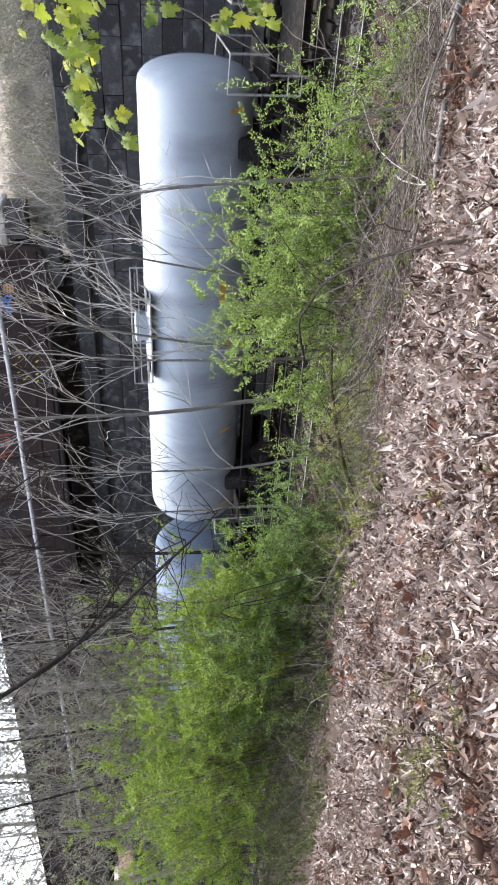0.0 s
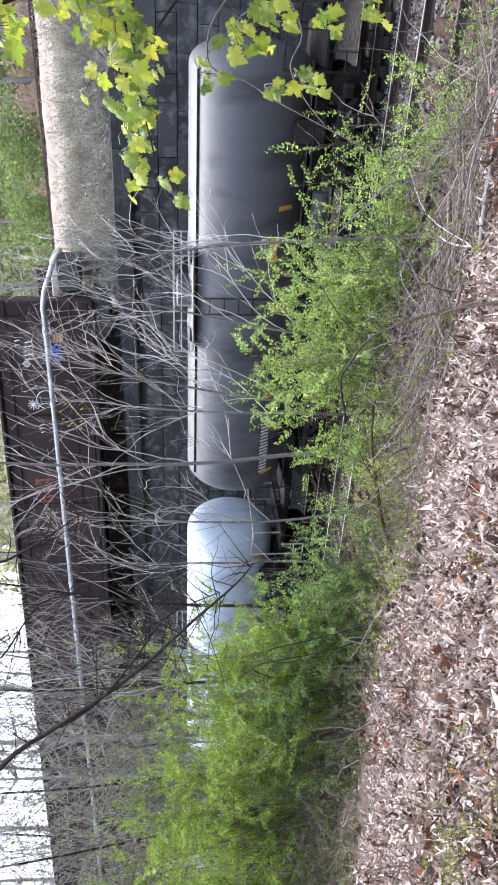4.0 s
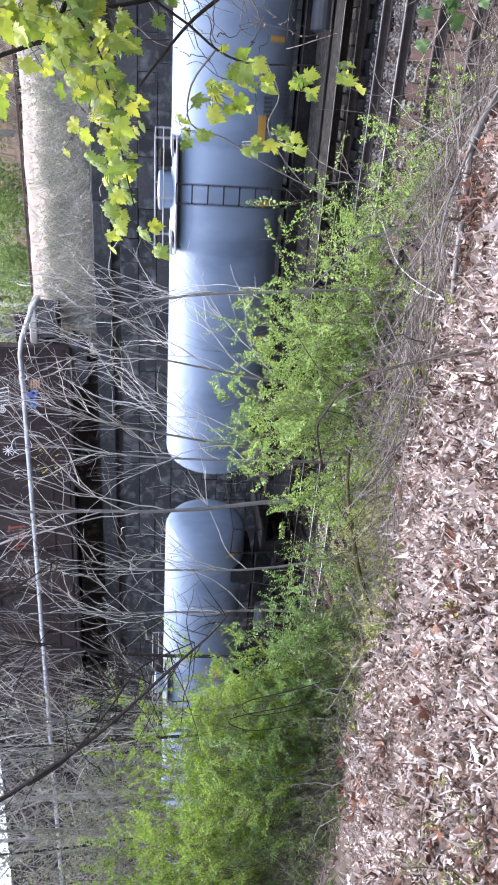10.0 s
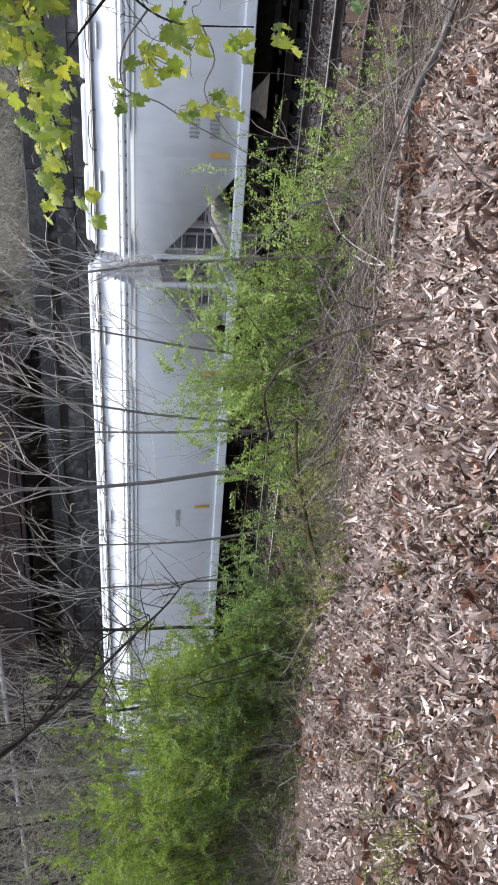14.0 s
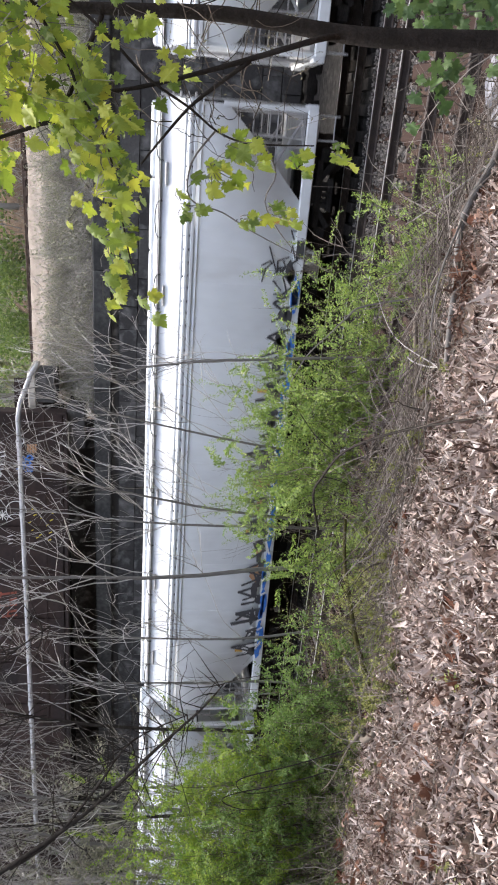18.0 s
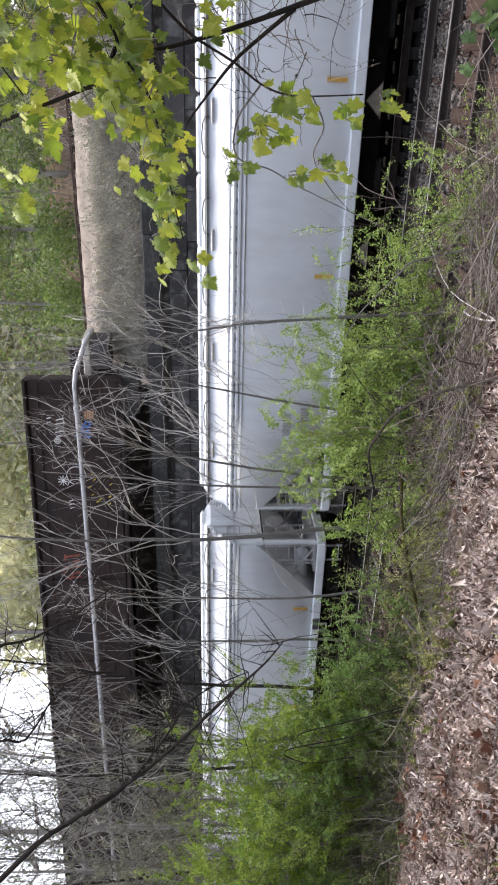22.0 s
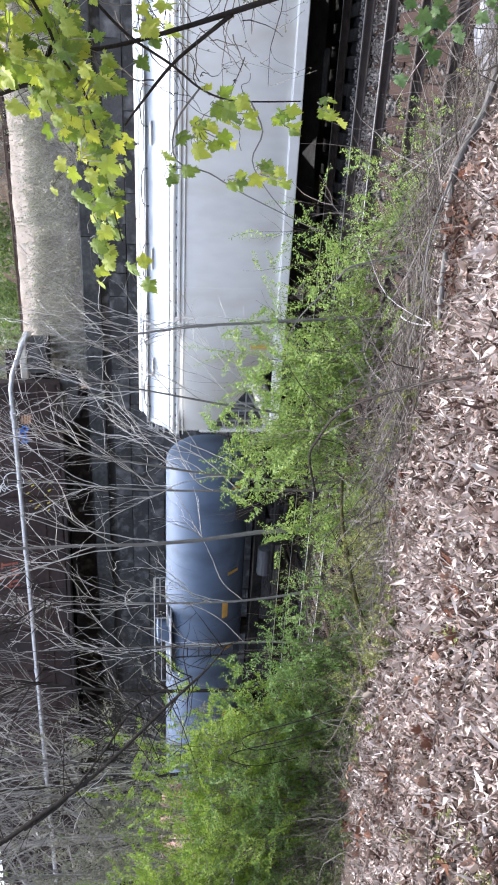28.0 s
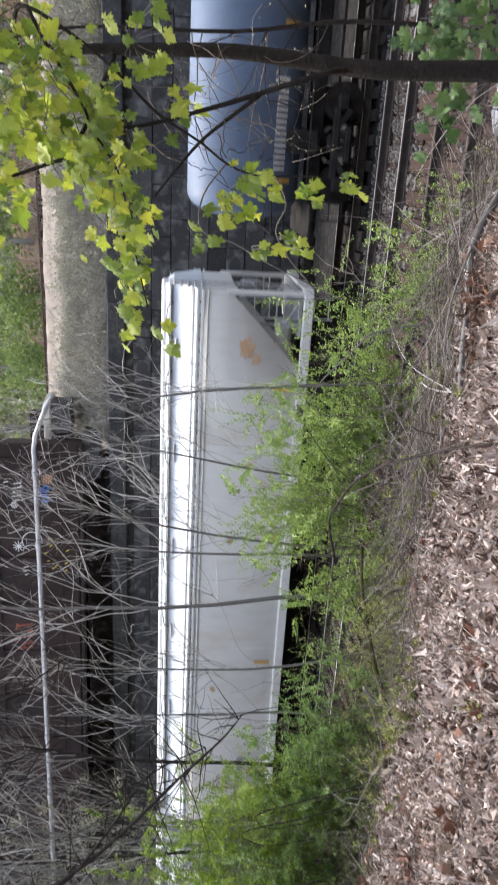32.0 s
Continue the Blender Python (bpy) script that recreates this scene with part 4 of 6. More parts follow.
def mural(car, half, y):
    """Spray-painted letters along the lower side: dark blobs and outlines, blue band, tan and white fill."""
    rng = random.Random(21)

    def blob(s, cx, cz, rx, rz, dy, n=11):
        pts = [(cx + rx * rng.uniform(0.65, 1.2) * math.cos(t), cz + rz * rng.uniform(0.65, 1.2) * math.sin(t)) for t in np.linspace(0, 2 * math.pi, n + 1)[:-1]]
        k = len(s.v)
        s.v += [(a, y + dy, b) for a, b in pts] + [(a, y + dy + 0.003, b) for a, b in pts]
        s.f += [tuple(k + i for i in range(n)), tuple(k + 2 * n - 1 - i for i in range(n))] + [(k + i, k + n + i, k + n + (i + 1) % n, k + (i + 1) % n) for i in range(n)]

    marks = {"black": Soup(), "blue": Soup(), "tan": Soup(), "white": Soup()}
    x = -half + 2.2
    while x < half - 3.6:
        # one letter: a pale fill behind a run of crooked dark strokes, thick at the foot
        w, z0, z1 = rng.uniform(0.5, 0.85), 1.12, rng.uniform(1.45, 1.9)
        blob(marks[rng.choice(("tan", "white", "white", "white", "black"))], x + w / 2, z0 + 0.4 * (z1 - z0), w * 0.4, (z1 - z0) * 0.32, -0.002, 9)
        ends = [(x + w * (i / 3 + rng.uniform(-0.1, 0.1)), (z0 if i % 2 else z1) + rng.uniform(-0.12, 0.08)) for i in range(4)]
        stroke(marks["black"], curve(ends, 2) if rng.random() < 0.4 else ends, rng.uniform(0.05, 0.11), y - 0.006)
        c = rng.uniform(0.3, 0.7)
        stroke(marks["black"], [(x + w * rng.random(), z0 + 0.1), (x + w * c, z0 + 0.5 * (z1 - z0)), (x + w * rng.random(), z1 - 0.1)], rng.uniform(0.04, 0.07), y - 0.010)
        for _ in range(2):
            blob(marks["black"], x + w * rng.random(), z0 + rng.uniform(0.0, 0.2), rng.uniform(0.1, 0.3), rng.uniform(0.07, 0.16), -0.012, 8)
        for _ in range(2):
            blob(marks["blue"], x + w * rng.random(), rng.uniform(0.97, 1.08), w * 0.5, 0.07, -0.016, 9)
        stroke(marks["white"], [(x + w * rng.random(), 1.0), (x + w * rng.random(), 1.12)], 0.05, y - 0.022)
        x += w * rng.uniform(0.95, 1.2)
    for _ in range(14):
        q = (half - rng.uniform(2.4, 4.2), rng.uniform(1.1, 1.9))
        stroke(marks["black"], [q, (q[0] + rng.uniform(-0.3, 0.3), q[1] + rng.uniform(-0.12, 0.12)), (q[0] + rng.uniform(-0.4, 0.4), q[1] + rng.uniform(-0.3, 0.3))], 0.035, y - 0.006)
    for colour, mat in (("black", LETTER_DARK), ("blue", SPRAY_BLUE), ("tan", SPRAY_TAN), ("white", LETTER_PALE)):
        tagged(part(colour + "_graffiti", marks[colour], mat, car, colour + " spray paint along the lower side"), kind="stuff")


CARS = []
CARS.append(tank_car("tank_car", -145.6, -131.3, 1.36, 2.62, PAINT_GREY, "blue-grey railway tank car with domed ends", 1))
CARS.append(tank_car("tank_car", -129.8, -116.08, 1.38, 2.62, PAINT_DULL, "large dull grey-white railway tank car with domed ends", 2))
CARS.append(tank_car("tank_car", -114.6, -100.95, 1.4, 2.64, PAINT_WHITE, "large bluish-white railway tank car with yellow strips", 3))
CARS.append(tank_car("tank_car", -99.3, -87.25, 1.42, 2.62, PAINT_BLACK, "dark grey insulated railway tank car with white lettering", 4, letters=((-5.1, 9, 0.3),), jacket_step=True))
CARS.append(tank_car("tank_car", -85.7, -73.2, 1.47, 2.62, PAINT_WHITE, "large bluish-white railway tank car with a roof platform", 5))
CARS.append(tank_car("tank_car", -71.65, -57.05, 1.25, 2.72, PAINT_GREY, "blue-grey railway tank car with orange reflective strips", 6))
CARS.append(tank_car("tank_car", -55.15, -39.8, 1.36, 2.62, PAINT_GREY, "blue-grey railway tank car with yellow markings", 7, letters=((1.6, 4, 0.25), (1.6, 5, 0.25))))
CARS.append(hopper_car("hopper_car", -38.65, -20.8, PAINT_HOPPER, "pale grey covered hopper car with curved sides", 8, marks=((-5.9, 2.05, 4, 0.34), (-5.9, 1.6, 5, 0.34), (1.5, 2.2, 6, 0.22))))
CARS.append(hopper_car("hopper_car", -20.2, -2.3, PAINT_HOPPER, "pale grey covered hopper car with dark lettering", 9, marks=((-6.2, 2.1, 4, 0.36), (-6.2, 1.65, 5, 0.36), (2.5, 2.0, 6, 0.22))))
CARS.append(hopper_car("hopper_car", -1.7, 15.45, PAINT_HOPPER, "white covered hopper car sprayed with black and blue graffiti", 10, tags=True))
CARS.append(hopper_car("hopper_car", 16.4, 33.5, PAINT_HOPPER, "pale grey covered hopper car with rows of roof hatches", 11, marks=((-5.8, 2.0, 4, 0.34), (-5.8, 1.55, 5, 0.34), (2.0, 2.0, 5, 0.22))))
CARS.append(hopper_car("hopper_car", 34.6, 51.95, PAINT_HOPPER, "pale grey covered hopper car with a white side sill", 12, marks=((-6.3, 2.2, 4, 0.34), (-6.3, 1.75, 5, 0.34))))
CARS.append(tank_car("tank_car", 53.2, 66.7, 1.5, 2.52, PAINT_RUST, "rust-streaked cream railway tank car with a roof platform", 13))
rusty = CARS[-1]
part("route_board", Soup().box((5.0, -1.505, 2.62), (0.6, 0.02, 0.28), Euler((-0.067, 0, 0)).to_matrix()), LETTER_PALE, rusty, "white board on the flank")
panel = part("data_panel", Soup().box((5.03, -1.437, 2.05), (1.05, 0.02, 0.43), Euler((0.319, 0, 0)).to_matrix()), LETTER_DARK, rusty, "black panel with rows of faded markings")
for k in range(6):
    part("marking_row", Soup().box((5.03, -1.449 + 0.021 * (k - 2.5), 2.05 + 0.0635 * (k - 2.5) * -1), (0.92, 0.006, 0.014), Euler((0.319, 0, 0)).to_matrix()), LETTER_GREY, panel)
part("placard", Soup().box((5.18, -1.5, 1.24), (0.26, 0.02, 0.26), Euler((0, radians(45), 0)).to_matrix()), LETTER_PALE, rusty, "white diamond placard")
CARS.append(tank_car("tank_car", 68.2, 81.8, 1.22, 2.56, PAINT_SLATE, "dark slate-blue railway tank car with white lettering", 14, letters=((-5.2, 4, 0.4),)))
CARS.append(hopper_car("hopper_car", 82.9, 100.0, PAINT_CREAM, "dirty cream covered hopper car with curved sides", 15, dark_ends=False))
CARS.append(hopper_car("hopper_car", 101.2, 118.5, PAINT_CREAM, "cream covered hopper car with rust patches", 16, marks=((-6.8, 2.3, 6, 0.34), (-6.8, 1.95, 7, 0.34)), rust=((7.3, 2.45, 0.24), (7.0, 2.2, 0.14), (2.0, 2.6, 0.12), (-3.0, 2.9, 0.1), (4.2, 2.2, 0.08))))
CARS.append(tank_car("tank_car", 120.05, 134.5, 1.33, 2.6, PAINT_SLATE, "dark slate-blue railway tank car with large white lettering", 17, letters=((-6.1, 8, 0.34),)))

# ---- plants ----
def rand_dir(rng):
    while True:
        v = Vector((rng.uniform(-1, 1), rng.uniform(-1, 1), rng.uniform(-1, 1)))
        if 0.05 < v.length < 1:
            return v.normalized()


def basis(d, up):
    """Three axes: along d, across, and the face normal nearest to up."""
    d = d.normalized()
    x = d.cross(up)
    x = x.normalized() if x.length > 1e-3 else d.orthogonal().normalized()
    return x, d, x.cross(d)


def small_leaf(s, p, d, n, size):
    """A pointed leaf folded along its rib."""
    x, y, z = basis(d, n)
    w = size * 0.3
    n0 = len(s.v)
    a, b, c, e = p, p + y * size * 0.5 + x * w + z * size * 0.12, p + y * size, p + y * size * 0.5 - x * w + z * size * 0.12
    s.v += [tuple(a), tuple(b), tuple(c), tuple(e)]
    s.f += [(n0, n0 + 1, n0 + 2), (n0, n0 + 2, n0 + 3)]


HALF_MAPLE = [(0.0, 0.0), (0.12, -0.12), (0.33, -0.15), (0.3, -0.04), (0.44, 0.0), (0.28, 0.12), (0.42, 0.19), (0.6, 0.27), (0.51, 0.35), (0.57, 0.48), (0.42, 0.46), (0.4, 0.57), (0.23, 0.49), (0.29, 0.67), (0.18, 0.68), (0.17, 0.83), (0.08, 0.85), (0.0, 1.0)]
MAPLE = HALF_MAPLE + [(-x, y) for x, y in HALF_MAPLE[-2:0:-1]]


def maple_leaf(s, p, d, n, size, fold=0.2, curl=0.15):
    """A lobed, toothed leaf, folded along its rib, its lobes hanging."""
    x, y, z = basis(d, n)
    n0 = len(s.v)
    k = len(MAPLE)
    inner = [(u * 0.55, 0.3 + (v - 0.3) * 0.55) for u, v in MAPLE]
    for u, v in [(0.0, 0.3)] + inner + MAPLE:
        h = fold * abs(u) - curl * v * v - 0.9 * u * u - 0.08 * math.sin(7 * u + 5 * v)
        s.v.append(tuple(p + x * (u * size) + y * (v * size) + z * (size * h)))
    s.f += [(n0, n0 + 1 + i, n0 + 1 + (i + 1) % k) for i in range(k)]
    s.f += [(n0 + 1 + i, n0 + 1 + k + i, n0 + 1 + k + (i + 1) % k, n0 + 1 + (i + 1) % k) for i in range(k)]


LEAF_WIDTHS = ((0.05, 0.24, 0.16, 0.03), (0.06, 0.17, 0.27, 0.03), (0.04, 0.27, 0.15, 0.04))


def dry_leaf(s, p, d, n, size, curl, fold, wide, kind=0):
    """A curled dead leaf with a lobed edge, rolled along its rib."""
    x, y, z = basis(d, n)
    n0 = len(s.v)
    for i, w in enumerate(LEAF_WIDTHS[kind % 3]):
        t = i / 3
        u0 = 0.12 * curl * math.sin(5 * t + fold)
        for u in (-1, 0, 1):
            h = curl * (t - 0.45) ** 2 * 1.6 + fold * abs(u) * w + 0.07 * curl * math.sin(9 * t + 2 * u)
            s.v.append(tuple(p + x * ((u * w * wide + u0) * size) + y * (t * size) + z * (h * size)))
    for i in range(3):
        for k in range(2):
            a = n0 + i * 3 + k
            s.f.append((a, a + 1, a + 4, a + 3))


def bough(p, d, length, bend, rng, n=5, up=0.0):
    """A wandering line from p along d."""
    pts, q, d = [p.copy()], p.copy(), d.normalized()
    for _ in range(n):
        d = (d + rand_dir(rng) * bend + Vector((0, 0, up))).normalized()
        q = q + d * (length / n)
        pts.append(q.copy())
    return pts


def bare_tree(name, base, height, r, lean, seed, mat, label, branches=10, twigs=5, seg=6, start=0.3, end=0.95, reach=0.4, side=0.45, twig_mat=None):
    """A leafless tree whose crooked limbs leave the trunk sideways and sweep upward, forking twice."""
    rng = random.Random(seed)
    tree = thing(name, pose(*base), label, "sapling", "bare saplings")
    trunk = bough(Vector((0, 0, -0.1)), Vector((lean[0], lean[1], 1)), height, 0.07, rng, 11, 0.01)
    part("trunk", Soup().tube(trunk, r, r * 0.2, seg), mat, tree, smooth=True)
    fine = Soup()
    for i in range(branches):
        t = start + (end - start) * (i + rng.random()) / branches
        k = min(len(trunk) - 2, int(t * (len(trunk) - 1)))
        p = trunk[k].lerp(trunk[k + 1], t * (len(trunk) - 1) - k)
        a = rng.uniform(0, 2 * math.pi)
        d = Vector((math.cos(a) * 0.5 + 0.8 * side, math.sin(a) * 0.5, rng.uniform(0.75, 1.4)))
        ln = height * reach * (1.15 - t) * rng.uniform(0.6, 1.35) + 0.5
        line = bough(p, d, ln, 0.23, rng, 12, 0.03)
        rb = r * (1 - t) * 0.22 + 0.0046
        part("limb", Soup().tube(line, rb, rb * 0.3, 5), twig_mat or TWIG_PALE, tree)
        for _ in range(twigs):
            j = rng.randrange(2, 12)
            tw = bough(line[j], (line[j] - line[j - 1]).normalized() + rand_dir(rng) * 0.55, ln * rng.uniform(0.25, 0.6), 0.26, rng, 6, 0.04)
            fine.tube(tw, rb * 0.48 + 0.0018, 0.002, 3, False)
            for _ in range(2):
                j = rng.randrange(2, 7)
                st = bough(tw[j], (tw[j] - tw[j - 1]).normalized() + rand_dir(rng) * 0.8, ln * rng.uniform(0.08, 0.22), 0.28, rng, 3, 0.06)
                fine.tube(st, rb * 0.22 + 0.0016, 0.0014, 3, False)
    tagged(part("twig_mass", fine, twig_mat or TWIG_PALE, tree), kind="stuff")
    return tree


def leafy_shoot(wood, crown, line, leaves, size, rng, r=0.0028):
    """A shoot with leaves set close along it, smaller towards the tip."""
    wood.tube(line, r, 0.001, 3, False)
    n = len(line) - 1
    for i in range(leaves):
        t = n * (0.08 + 0.92 * (i + rng.random()) / leaves)
        k = min(n - 1, int(t))
        axis = (line[k + 1] - line[k]).normalized()
        out = rand_dir(rng)
        out = (out - axis * out.dot(axis)).normalized()
        q = line[k].lerp(line[k + 1], t - k) + out * rng.uniform(0.0, 0.45 * size)
        small_leaf(crown, q, axis * rng.uniform(0.2, 0.9) + out, axis * 0.4 + rand_dir(rng) * 0.5 + Vector((0, 0, 0.8)), size * rng.uniform(0.7, 1.3) * (1.1 - 0.45 * t / n))


def leafy_bush(name, x0, x1, y0, y1, z_top, stems, leaves_per, size, seed, leaf_mat, stem_mat, label, lean=0.35, category="bush", group="bushes", droop=0.0, bare=0.15, low=2, shoots=10, rise=0.75, short=0.55):
    """A thicket of stems from the ground, each with rising side shoots that carry the leaves; z_top may vary along x."""
    rng = random.Random(seed)
    xc, yc = (x0 + x1) / 2, (y0 + y1) / 2
    gz = ground_z(xc, yc)
    bush = thing(name, pose(xc, yc, gz), label, category, group)
    wood, crown = Soup(), Soup()
    for _ in range(stems):
        x, y = rng.uniform(x0, x1), rng.uniform(y0, y1)
        z = ground_z(x, y) - 0.08
        if callable(z_top):
            h = (z_top(x) - z) * rng.uniform(0.55, 1.0)
        else:
            u = abs(2 * (x - x0) / (x1 - x0) - 1)
            h = (z_top - z) * (1 - 0.45 * u ** 2.2) * rng.uniform(short, 1.05)
        p = Vector((x - xc, y - yc, z - gz))
        line = bough(p, Vector((rng.uniform(-lean, lean), rng.uniform(-lean, lean), 1)), h, 0.13, rng, 6)
        wood.tube(line, 0.004 + 0.0012 * h, 0.002, 3, False)
        for k in range(shoots):
            j = rng.randrange(low, 7)
            tw = bough(line[j - 1].lerp(line[j], rng.random()), rand_dir(rng) + Vector((0, 0, rise - droop)), rng.uniform(0.25, 0.8) * min(1.0, h * 0.45), 0.22, rng, 3, 0.03 - droop * 0.2)
            c = tw[-1]
            if rng.random() < bare or noise.noise(Vector((c.x * 1.3 + seed, c.y * 1.3, c.z * 1.3))) < -0.16:
                wood.tube(tw, 0.0028, 0.001, 3, False)
                continue
            leafy_shoot(wood, crown, tw, max(2, round(leaves_per * 7 / shoots)), size, rng)
    tagged(part("stem_thicket", wood, stem_mat, bush), kind="stuff")
    tagged(part("crown", crown, leaf_mat, bush, "mass of small fresh green leaves"), kind="stuff")
    return bush


# dead leaves on the bank
def make_litter():
    rng = random.Random(17)
    s = Soup()
    def one(s, x, y, big=1.0):
        n = Vector((rng.gauss(0, 0.8), rng.gauss(0, 0.8), 1))
        d = Vector((rng.uniform(-1, 1), rng.uniform(-1, 1), rng.uniform(-0.3, 0.3)))
        dry_leaf(s, Vector((x, y, ground_z(x, y) + rng.uniform(-0.02, 0.06))), d, n, (0.036 + 0.058 * rng.random() ** 1.5) * big, rng.uniform(-2.4, 2.8), rng.uniform(-1.3, 1.6), rng.uniform(0.3, 0.8), rng.randrange(3))
    for _ in range(92000):
        a = radians(rng.uniform(12, 104))
        r = 2.2 + 14.5 * rng.random() ** 1.1
        x, y = -r * math.cos(a), r * math.sin(a)
        edge = 5.3 - 1.15 * smooth(-6.0, -8.6, x) - 0.7 * smooth(-0.5, 0.4, x) + 0.9 * noise.noise(Vector((x * 0.8, 0, 2))) + 0.4 * noise.noise(Vector((x * 2.6, y, 5))) + rng.gauss(0, 0.25)
        if noise.noise(Vector((x * 1.4, y * 1.4, 11.0))) < -0.32 and rng.random() < 0.6:
            continue
        if y < edge or (y < 10.5 and rng.random() < (0.16 if x > -6 else 0.05)):
            one(s, x, y)
    for _ in range(8500):
        a, r = radians(rng.uniform(12, 104)), 2.3 + 10.5 * rng.random()
        x, y = -r * math.cos(a), r * math.sin(a)
        if y < 5.1 - 1.1 * smooth(-6.0, -8.6, x):
            one(s, x, y, rng.uniform(1.3, 1.7))
    for _ in range(40000):
        x, y = rng.uniform(-11, 7), rng.uniform(-7, 5.6)
        if x * x + y * y > 4.4 and x < 0.2 and y > -0.21 * x:
            continue
        small_leaf(s, Vector((x, y, ground_z(x, y) + rng.uniform(0, 0.05))), rand_dir(rng) * Vector((1, 1, 0.3)), Vector((rng.gauss(0, 0.9), rng.gauss(0, 0.9), 1)), rng.uniform(0.05, 0.1))
    litter = part("leaf_litter", s, DRY_LEAF, None, smooth=True)
    tagged(litter, "thick carpet of curled brown and tan dead leaves", "leaf litter", kind="stuff")
    big = Soup()
    for _ in range(1500):
        a, r = radians(rng.uniform(12, 104)), 2.4 + 7.5 * rng.random()
        x, y = -r * math.cos(a), r * math.sin(a)
        if y < 5.4 and noise.noise(Vector((x * 1.1, y * 1.1, 6.0))) > 0.17:
            maple_leaf(big, Vector((x, y, ground_z(x, y) + rng.uniform(0.03, 0.08))), rand_dir(rng) * Vector((1, 1, 0.4)), Vector((rng.gauss(0, 0.5), rng.gauss(0, 0.5), 1)), rng.uniform(0.06, 0.115), rng.uniform(-0.8, 2.0), rng.uniform(-1.0, 1.4))
    tagged(part("lobed_leaf_litter", big, BIG_DEAD_LEAF, None), "large curled red-brown lobed dead leaves on the bank", "leaf litter", kind="stuff")
    shapes = []
    for k in range(8):
        t = Soup()
        dry_leaf(t, Vector((0, -0.05, 0)), Vector((0, 1, 0.1)), Vector((rng.gauss(0, 0.4), 0, 1)), rng.uniform(0.07, 0.12), rng.uniform(-1.6, 1.7), rng.uniform(-1.6, 1.6), rng.uniform(0.7, 1.1), k)
        shapes.append(mesh_of("dead_leaf", t.v, t.f, DRY_LEAF))
    for i in range(280):
        x, y = rng.uniform(-4.6, -0.4), rng.uniform(1.9, 4.6)
        leaf = part("dead_leaf", shapes[i % 8], DRY_LEAF, ground)
        leaf.matrix_local = pose(x, y, ground_z(x, y) + 0.05, rng.uniform(-30, 30), rng.uniform(-30, 30), rng.uniform(0, 360))


make_litter()


# dead stems and sticks lying over the slope
def make_brush():
    rng = random.Random(23)
    s = Soup()
    for i in range(900):
        if i < 380:
            x, y = rng.uniform(-4.6, 1.0), 5.2 + 2.6 * rng.random() ** 1.5
            d = Vector((rng.uniform(-1.2, 1.2), rng.uniform(-0.5, 0.5), rng.uniform(-0.1, 0.7)))
        else:
            x, y = rng.uniform(-15, 0.5), rng.uniform(5.0, 9.6)
            d = rand_dir(rng) + Vector((0, 0, 0.5))
        p = Vector((x, y, ground_z(x, y) + rng.uniform(-0.02, 0.12)))
        s.tube(bough(p, d, rng.uniform(0.3, 1.4), 0.42, rng, 6, -0.02), rng.uniform(0.0025, 0.008), 0.0015, 4, False)
    for i in range(420):
        x, y = rng.uniform(-7, 0.4), rng.uniform(2.0, 6.0)
        p = Vector((x, y, ground_z(x, y) + 0.02))
        d = Vector((rng.uniform(-1, 1), rng.uniform(-1, 1), rng.uniform(0, 0.35)))
        line, r = bough(p, d, rng.uniform(0.2, 0.9), 0.15, rng, 3, -0.03), rng.uniform(0.002, 0.006)
        if i < 280:
            part("stick", Soup().tube(line, r, 0.0015, 4), TWIG_DRY, ground)
        else:
            s.tube(line, r, 0.0015, 3, False)
    for _ in range(420):
        x, y = rng.uniform(-2.8, 0.9), 5.2 + 2.0 * rng.random() ** 1.3
        p = Vector((x, y, ground_z(x, y) + rng.uniform(-0.02, 0.25)))
        d = Vector((rng.choice((-1, 1)), rng.uniform(-0.6, 0.6), rng.uniform(-0.3, 0.6)))
        s.tube(bough(p, d, rng.uniform(0.4, 1.5), 0.2, rng, 6, -0.03), rng.uniform(0.002, 0.0055), 0.0014, 4, False)
    grey = Soup()
    for _ in range(420):
        x, y = rng.uniform(-4.2, 1.2), 5.4 + 2.4 * rng.random() ** 1.2
        p = Vector((x, y, ground_z(x, y) + rng.uniform(-0.02, 0.2)))
        d = Vector((rng.choice((-1, 1)), rng.uniform(-0.7, 0.7), rng.uniform(-0.2, 0.8)))
        grey.tube(bough(p, d, rng.uniform(0.3, 1.2), 0.3, rng, 7, -0.02), rng.uniform(0.002, 0.006), 0.0013, 4, False)
    tagged(part("grey_brush", grey, TWIG_DRY, None), "tangle of weathered stems above the rails", "brush", kind="stuff")
    ob = part("dead_brush", s, TWIG_DRY, None)
    tagged(ob, "tangle of dry grey-brown stems over the bank", "brush", kind="stuff")


make_brush()


def fallen(name, pts, r0, r1, mat, label, sides=()):
    log = part(name, Soup().tube(curve(pts), r0, r1, 8), mat, None, smooth=True)
    tagged(log, label, "branch")
    for sp, ra in sides:
        part("side_twig", Soup().tube(curve(sp), ra, ra * 0.4, 5), mat, log)


def on_ground(x, y, up=0.03):
    return (x, y, ground_z(x, y) + up)


